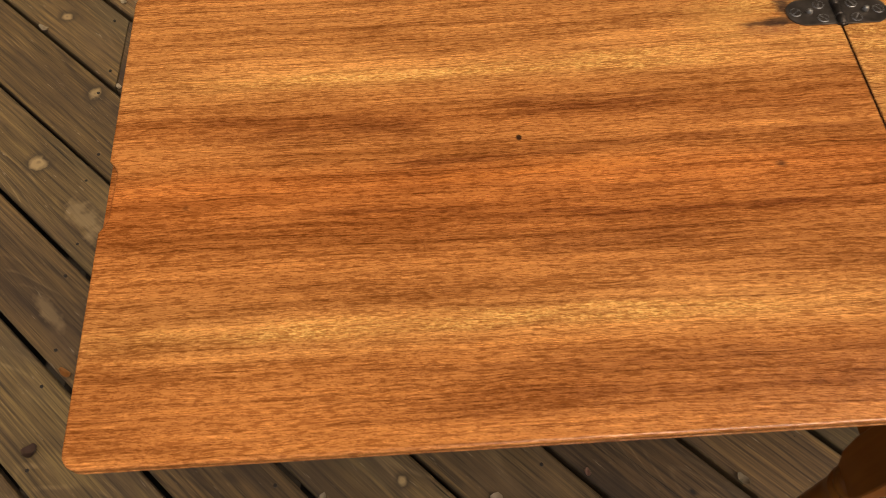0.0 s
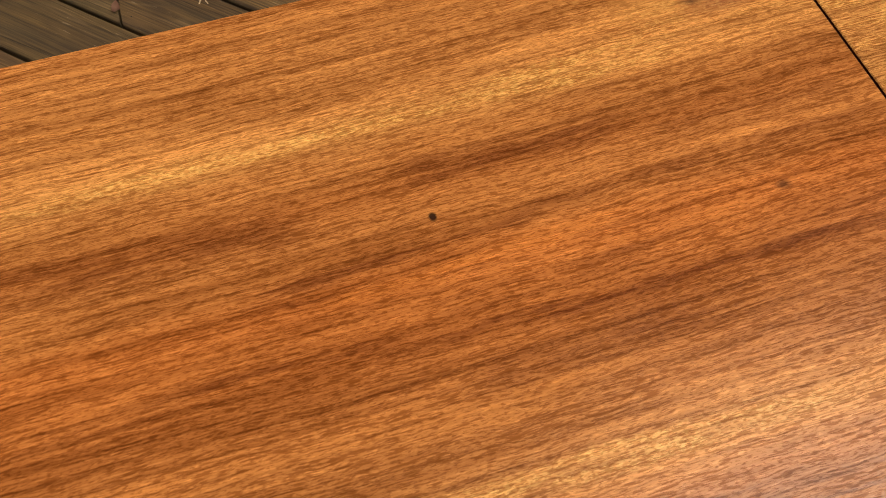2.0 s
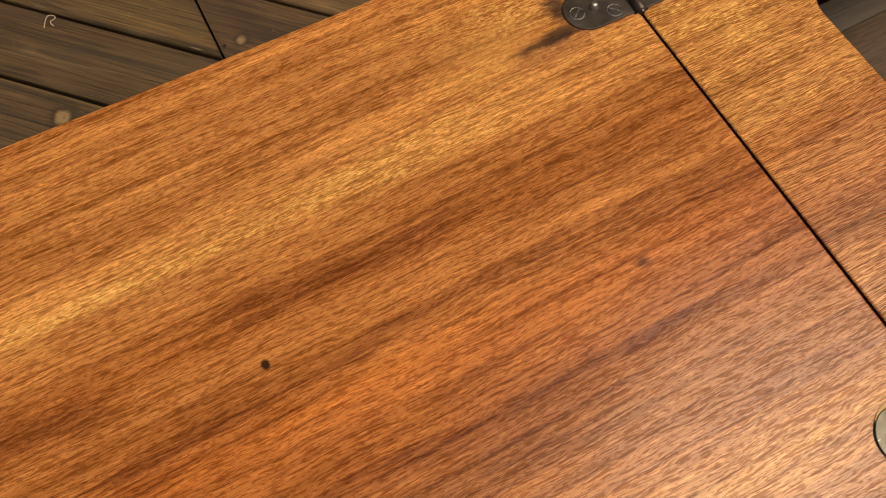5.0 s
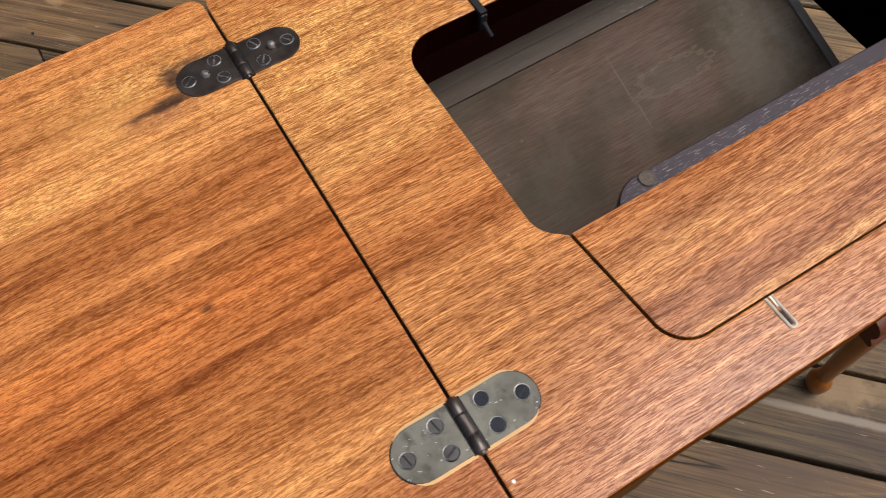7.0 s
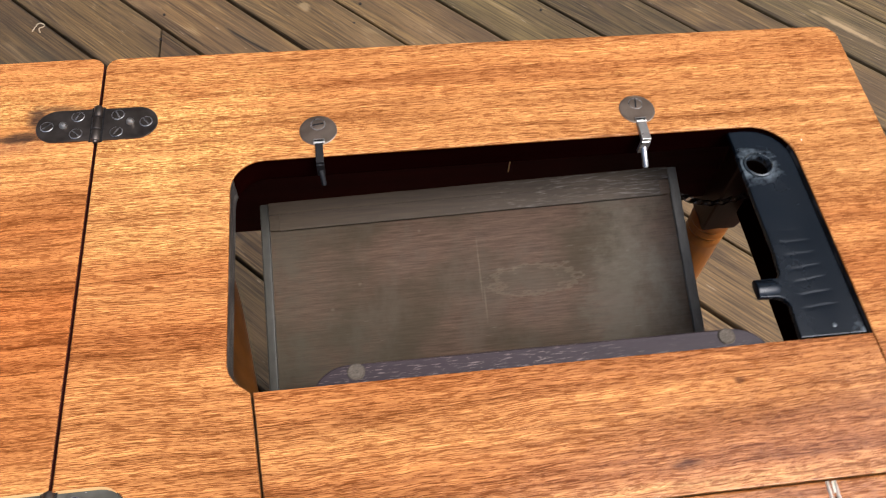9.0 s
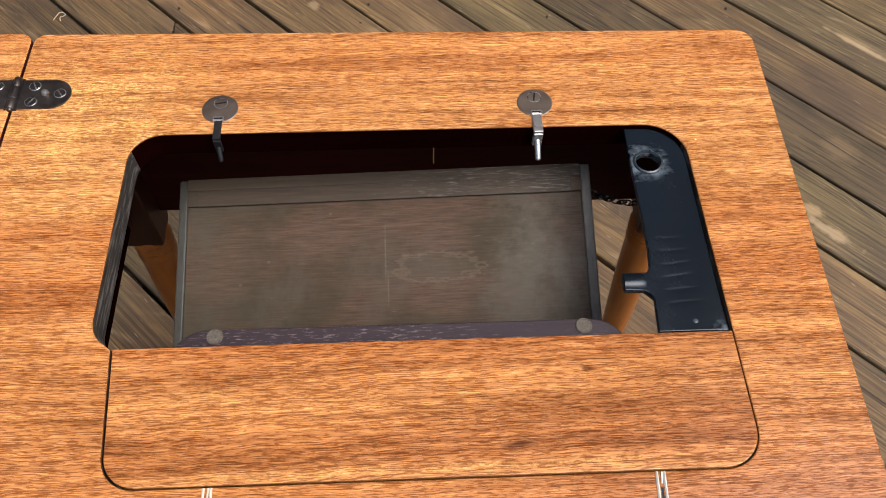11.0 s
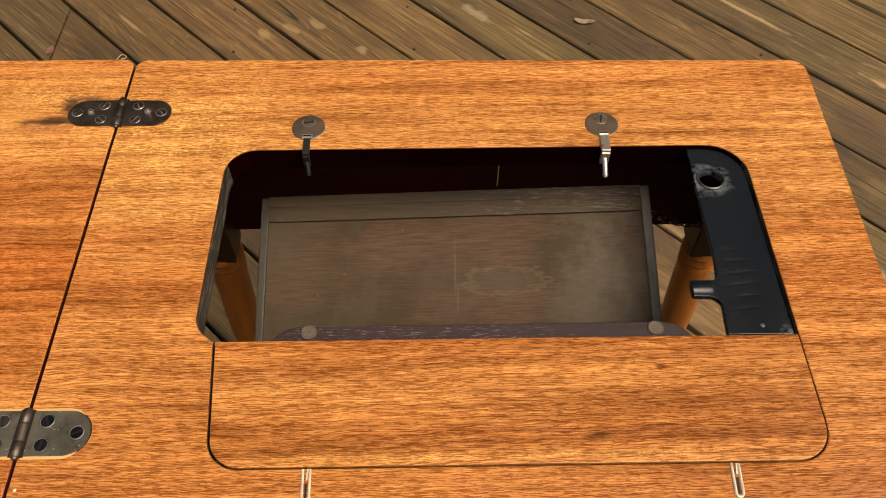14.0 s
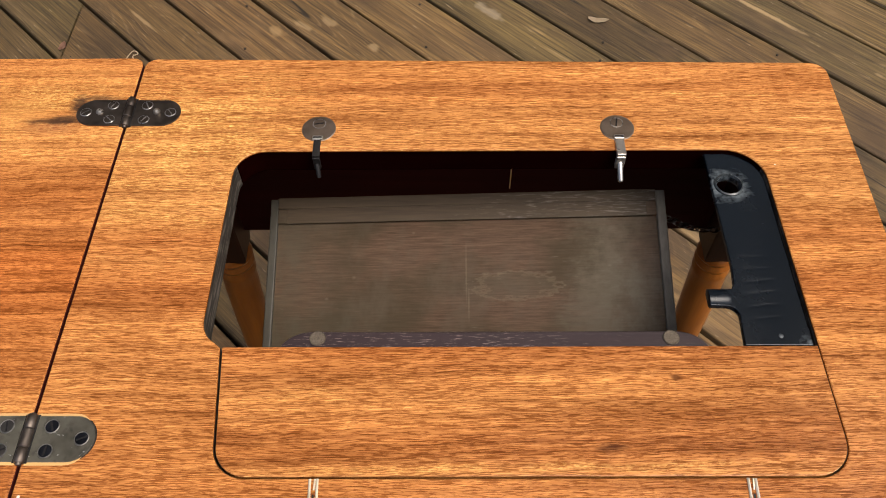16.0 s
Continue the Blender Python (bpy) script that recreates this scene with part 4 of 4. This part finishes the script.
# ---- frame ----
ZB, ZT = 0.545, TOP - 0.024
bm = box(0.004, 0.2028, 0.692, 0.576, 0.2245, ZT, 0.0015)
part("top_rail", bm, rim_wood, table)
for x0, x1 in ((0.050, 0.1125), (0.4775, 0.538)):
    part("stile", box(x0, 0.2050, ZB, x1, 0.2235, 0.690, 0.0015), apron_wood, table)
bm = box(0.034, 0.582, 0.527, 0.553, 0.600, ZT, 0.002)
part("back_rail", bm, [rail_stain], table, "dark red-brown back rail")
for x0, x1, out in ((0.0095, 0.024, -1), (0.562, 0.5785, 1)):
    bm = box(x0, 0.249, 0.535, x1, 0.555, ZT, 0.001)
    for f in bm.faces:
        # inward faces near black, their shade put into the colour
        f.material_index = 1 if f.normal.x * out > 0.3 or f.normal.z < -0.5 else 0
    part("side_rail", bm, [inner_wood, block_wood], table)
for x, y, z in ((0.094, 0.5805, 0.634),):
    bm = lathe([(0.0045, 0), (0.0045, 0.0012), (0.0006, 0.0018)], 12, Matrix.Translation((x, y + 0.0015, z)) @ Matrix.Rotation(radians(90), 4, "X"))
    part("screw", bm, staple_metal, table, smooth=True)
part("seam", box(0.3236, 0.5805, 0.598, 0.3246, 0.5822, 0.700), bare_wood, table, "thin light upright seam on the back rail")
# added pale strip: the highlight on the drawer's top edge, put into colour
part("highlight_strip", box(0.120, 0.2034, 0.6898, 0.4230, 0.2085, 0.6912, 0.0004), bare_wood, table, "thin pale strip standing for the highlight along the drawer top")
drawer = part("drawer", box(0.1150, 0.2075, 0.552, 0.4755, 0.2255, 0.6865, 0.002), apron_wood, table, "plain mahogany drawer front")
bm = box(0.292, 0.2055, 0.670, 0.300, 0.2080, 0.6765, 0.0008)
part("latch", bm, slot_dark, drawer, "small dark latch")
# half-round pull with a lip below
prof = [(0.2078, 0.6275)] + [(0.2068 - 0.0105 * math.sin(radians(a)), 0.617 + 0.0105 * math.cos(radians(a))) for a in range(0, 121, 10)] + [(0.1985, 0.6090), (0.1945, 0.6055), (0.1955, 0.6010), (0.2078, 0.6020)]
bm = bmesh.new()
rows = [[bm.verts.new((x, y, z)) for y, z in prof] for x in (0.2970, 0.3475)]
for i in range(len(prof)):
    j = (i + 1) % len(prof)
    bm.faces.new((rows[0][i], rows[0][j], rows[1][j], rows[1][i]))
bm.faces.new(rows[0][::-1])
bm.faces.new(rows[1])
bmesh.ops.recalc_face_normals(bm, faces=bm.faces)
part("pull", bm, handle_wood, drawer, "half-round red-brown wooden pull", smooth=True)

# legs: square block, collar, slim turned taper, round foot; they lean slightly outwards
for (bx, by), (fx, fy) in (((0.032, 0.2270), (0.003, 0.2070)), ((0.556, 0.2270), (0.583, 0.2070)), ((0.027, 0.5765), (-0.003, 0.592)), ((0.557, 0.5765), (0.586, 0.592))):
    bm = bmesh.new()
    rings = []
    rear = by > 0.4
    for z, h in (((0.6915, 0.0200), (0.60, 0.0200), (0.512, 0.0200), (0.500, 0.0185)) if rear else ((0.6915, 0.0235), (0.60, 0.0235), (0.53, 0.0235), (0.495, 0.0215), (0.470, 0.0165))):
        rings.append([bm.verts.new((bx + sx * h, by + sy * h, z)) for sx, sy in ((-1, -1), (1, -1), (1, 1), (-1, 1))])
    for a, b_ in zip(rings, rings[1:]):
        for i in range(4):
            bm.faces.new((a[i], a[(i + 1) % 4], b_[(i + 1) % 4], b_[i]))
    bm.faces.new(rings[0])
    bm.faces.new(rings[-1])
    bmesh.ops.recalc_face_normals(bm, faces=bm.faces)
    bmesh.ops.bevel(bm, geom=[e for e in bm.edges if abs(e.verts[0].co.z - e.verts[1].co.z) > 0.01], offset=0.0016, segments=1, affect="EDGES")
    bmesh.ops.recalc_face_normals(bm, faces=bm.faces)
    leg = part("leg", bm, dark_block if rear else block_wood, table, "turned leg with a dark-stained square block" if rear else "orange-brown leg, square block running into a turned taper", smooth=14)
    prof = [(0.0150, 0.504), (0.0195, 0.500), (0.0214, 0.495), (0.0184, 0.489), (0.0212, 0.482), (0.0184, 0.475), (0.0210, 0.468), (0.0196, 0.460), (0.0200, 0.44), (0.0196, 0.36), (0.0170, 0.25), (0.0135, 0.14), (0.0112, 0.062), (0.0110, 0.045)] if rear else [(0.0150, 0.474), (0.0205, 0.468), (0.0215, 0.462), (0.0195, 0.457), (0.0188, 0.455), (0.0208, 0.450), (0.0200, 0.444), (0.0180, 0.441), (0.0184, 0.425), (0.0182, 0.36), (0.0160, 0.25), (0.0132, 0.14), (0.0112, 0.062), (0.0110, 0.045)]
    shear = lambda z: Vector((bx + (fx - bx) * (0.474 - z) / 0.474, by + (fy - by) * (0.474 - z) / 0.474, 0))
    bm = lathe(prof, 24)
    for v in bm.verts:
        v.co += shear(v.co.z)
    part("shank", bm, leg_wood, leg, smooth=True)
    bm = lathe([(0.0105, 0.047), (0.0150, 0.040), (0.0180, 0.028), (0.0165, 0.013), (0.0120, 0.004), (0.0110, 0.0)], 24)
    for v in bm.verts:
        v.co += shear(v.co.z)
    part("foot", bm, leg_wood, leg, smooth=True)

# ---- tray hanging under the opening, its front lower than its back ----
TM = Matrix.Translation((0.2785, 0.5360, 0.6463)) @ Matrix.Rotation(radians(-3.2), 4, "Y") @ Matrix.Rotation(radians(17.5), 4, "X") @ Matrix.Rotation(radians(-0.8), 4, "Z")
bm = box(-0.1714, -0.2695, -0.016, 0.1704, -0.0106, -0.0060, 0.0)
bm.transform(TM)
tray = tagged(part("tray", bm, tray_wood), "scratched brown wooden tray hanging slanted under the table opening", "tray")
for key, b6 in {"back": (-0.1713, -0.0105, -0.030, 0.1703, 0.0, -0.0014), "left": (-0.1790, -0.280, -0.030, -0.1715, 0.0, -0.0034), "right": (0.1705, -0.280, -0.030, 0.1790, 0.0, -0.0034), "front": (-0.1712, -0.280, -0.030, 0.1702, -0.270, -0.0005)}.items():
    bm = box(*b6, 0.0005 if key == "back" else 0.0012)
    bm.transform(TM)
    part("rim", bm, {"back": strip_wood, "left": tray_side}.get(key, tray_rim), tray)  # the worn frame of the tray
for x0, x1 in ((-0.1714, -0.1625), (0.1615, 0.1704)):
    bm = box(x0, -0.0240, -0.0110, x1, -0.0106, -0.0030, 0.0004)
    bm.transform(TM)
    part("corner_block", bm, tray_wood, tray)
bm = box(-0.1624, -0.0245, -0.0100, 0.1614, -0.0104, -0.0024, 0.0)
bm.transform(TM)
part("strip", bm, strip_wood, tray, "worn strip along the back of the tray")
# chain from the tray to the frame
bm = bmesh.new()
A, B = Vector((0.457, 0.515, 0.638)), Vector((0.556, 0.535, 0.605))
N = 15
for i in range(N):
    u = (i + 0.5) / N
    p = A.lerp(B, u) + Vector((0, 0, -0.018 * math.sin(math.pi * u)))
    d = (B - A).normalized()
    R = d.to_track_quat("X", "Z").to_matrix().to_4x4() @ Matrix.Rotation(radians(90 * (i % 2)), 4, "X")
    prev = []
    for a in range(10):
        ang = 2 * math.pi * a / 10
        ctr = Vector((0.0052 * math.cos(ang), 0.0030 * math.sin(ang), 0))
        out = Vector((math.cos(ang), math.sin(ang), 0))
        prev.append([bm.verts.new(Matrix.Translation(p) @ R @ (ctr + 0.0009 * (math.cos(q) * out + math.sin(q) * Vector((0, 0, 1))))) for q in (0, 1.57, 3.14, 4.71)])
    for a in range(10):
        for q in range(4):
            bm.faces.new((prev[a][q], prev[(a + 1) % 10][q], prev[(a + 1) % 10][(q + 1) % 4], prev[a][(q + 1) % 4]))
bmesh.ops.recalc_face_normals(bm, faces=bm.faces)
tagged(part("chain", bm, hinge_brown, smooth=True), "thin dark metal chain holding the wooden tray", "chain")


# ---- dry leaves and shreds on the deck ----
def dry_leaf(x, y, size, turn, curl, mat, label, slim=0.5):
    bm = bmesh.new()
    rows = []
    for i in range(7):
        u = i / 6
        w = size * slim * (math.sin(math.pi * min(1, 0.06 + 0.94 * u)) ** 0.7) * 0.5 + 0.0004
        z = curl * size * (u - 0.45) ** 2 * 2.2
        rows.append([bm.verts.new((size * (u - 0.5), s * w * (1 + 0.15 * math.sin(9 * u + s)), z + abs(s) * w * curl * 0.9)) for s in (-1, -0.4, 0, 0.4, 1)])
    for a, b_ in zip(rows, rows[1:]):
        for i in range(4):
            bm.faces.new((a[i], a[i + 1], b_[i + 1], b_[i]))
    bmesh.ops.solidify(bm, geom=bm.faces[:], thickness=0.0006)
    low = min(v.co.z for v in bm.verts)
    bm.transform(Matrix.Translation((x, y, 0.0012 - low)) @ Matrix.Rotation(radians(turn), 4, "Z"))
    return tagged(part("dry_leaf", bm, mat, smooth=True), label, "leaf", "dry leaves on the deck")


leaf_orange = plain_wood("leaf_orange", (0.30, 0.11, 0.02), (0.5, 0.22, 0.05), 0.7, 90, 90)
leaf_brown = plain_wood("leaf_brown", (0.06, 0.032, 0.02), (0.13, 0.07, 0.045), 0.8, 90, 90)
leaf_pink = plain_wood("leaf_pink", (0.22, 0.11, 0.07), (0.36, 0.2, 0.13), 0.8, 90, 90)
PALE, ORANGE, BROWN, PINK = "small curled pale dry leaf on the deck", "small orange dry leaf on the deck boards", "crumpled dark brown dead leaf on the deck", "small pinkish brown dry leaf on the deck"
for x, y, size, turn, curl, mat, label, slim in (
        (-0.536, 0.352, 0.022, 60, 0.9, leaf_dry, PALE, 0.6), (-0.453, 0.338, 0.024, 10, 0.5, leaf_dry, PALE, 0.9), (-0.276, 0.334, 0.028, 75, 0.6, leaf_dry, PALE, 0.95),
        (0.094, 0.343, 0.027, 130, 0.8, leaf_dry, PALE, 0.55), (0.104, 0.293, 0.026, 100, 0.7, leaf_pink, PINK, 0.6), (-0.135, 0.368, 0.016, 95, 0.5, leaf_pink, PINK, 0.6),
        (-1.150, 1.376, 0.034, -30, 0.8, leaf_dry, PALE, 0.4), (-0.967, 1.200, 0.022, -60, 0.4, leaf_dry, PALE, 0.5), (-0.992, 1.446, 0.024, -35, 0.6, leaf_dry, PALE, 0.5),
        (-0.959, 0.578, 0.034, -40, 0.7, leaf_orange, ORANGE, 0.4), (-0.989, 0.452, 0.032, 20, 0.9, leaf_brown, BROWN, 0.8),
        (0.614, 1.567, 0.060, -12, 0.25, leaf_dry, "flat yellowish dry leaf on the deck boards", 0.35), (-0.605, 1.484, 0.034, 80, 0.4, leaf_pink, PINK, 0.6)):
    dry_leaf(x, y, size * 0.8, turn, curl, mat, label, slim)
# a curled shred of fibre
cu = bpy.data.curves.new("shred", "CURVE")
cu.dimensions, cu.bevel_depth, cu.bevel_resolution = "3D", 0.0011, 1
sp = cu.splines.new("BEZIER")
pts = [(-0.452, 1.446, 0.002), (-0.446, 1.456, 0.005), (-0.437, 1.462, 0.009), (-0.428, 1.459, 0.006), (-0.430, 1.451, 0.008), (-0.438, 1.452, 0.004), (-0.436, 1.443, 0.002)]
sp.bezier_points.add(len(pts) - 1)
for bp, co in zip(sp.bezier_points, pts):
    bp.co = co
    bp.handle_left_type = bp.handle_right_type = "AUTO"
tmp = bpy.data.objects.new("shred", cu)
scene.collection.objects.link(tmp)
me = bpy.data.meshes.new_from_object(tmp.evaluated_get(bpy.context.evaluated_depsgraph_get()))
bpy.data.objects.remove(tmp)
me.materials.clear()
tagged(mesh_object("fibre_shred", me, leaf_dry), "curled pale shred of fibre on the deck", "shred")
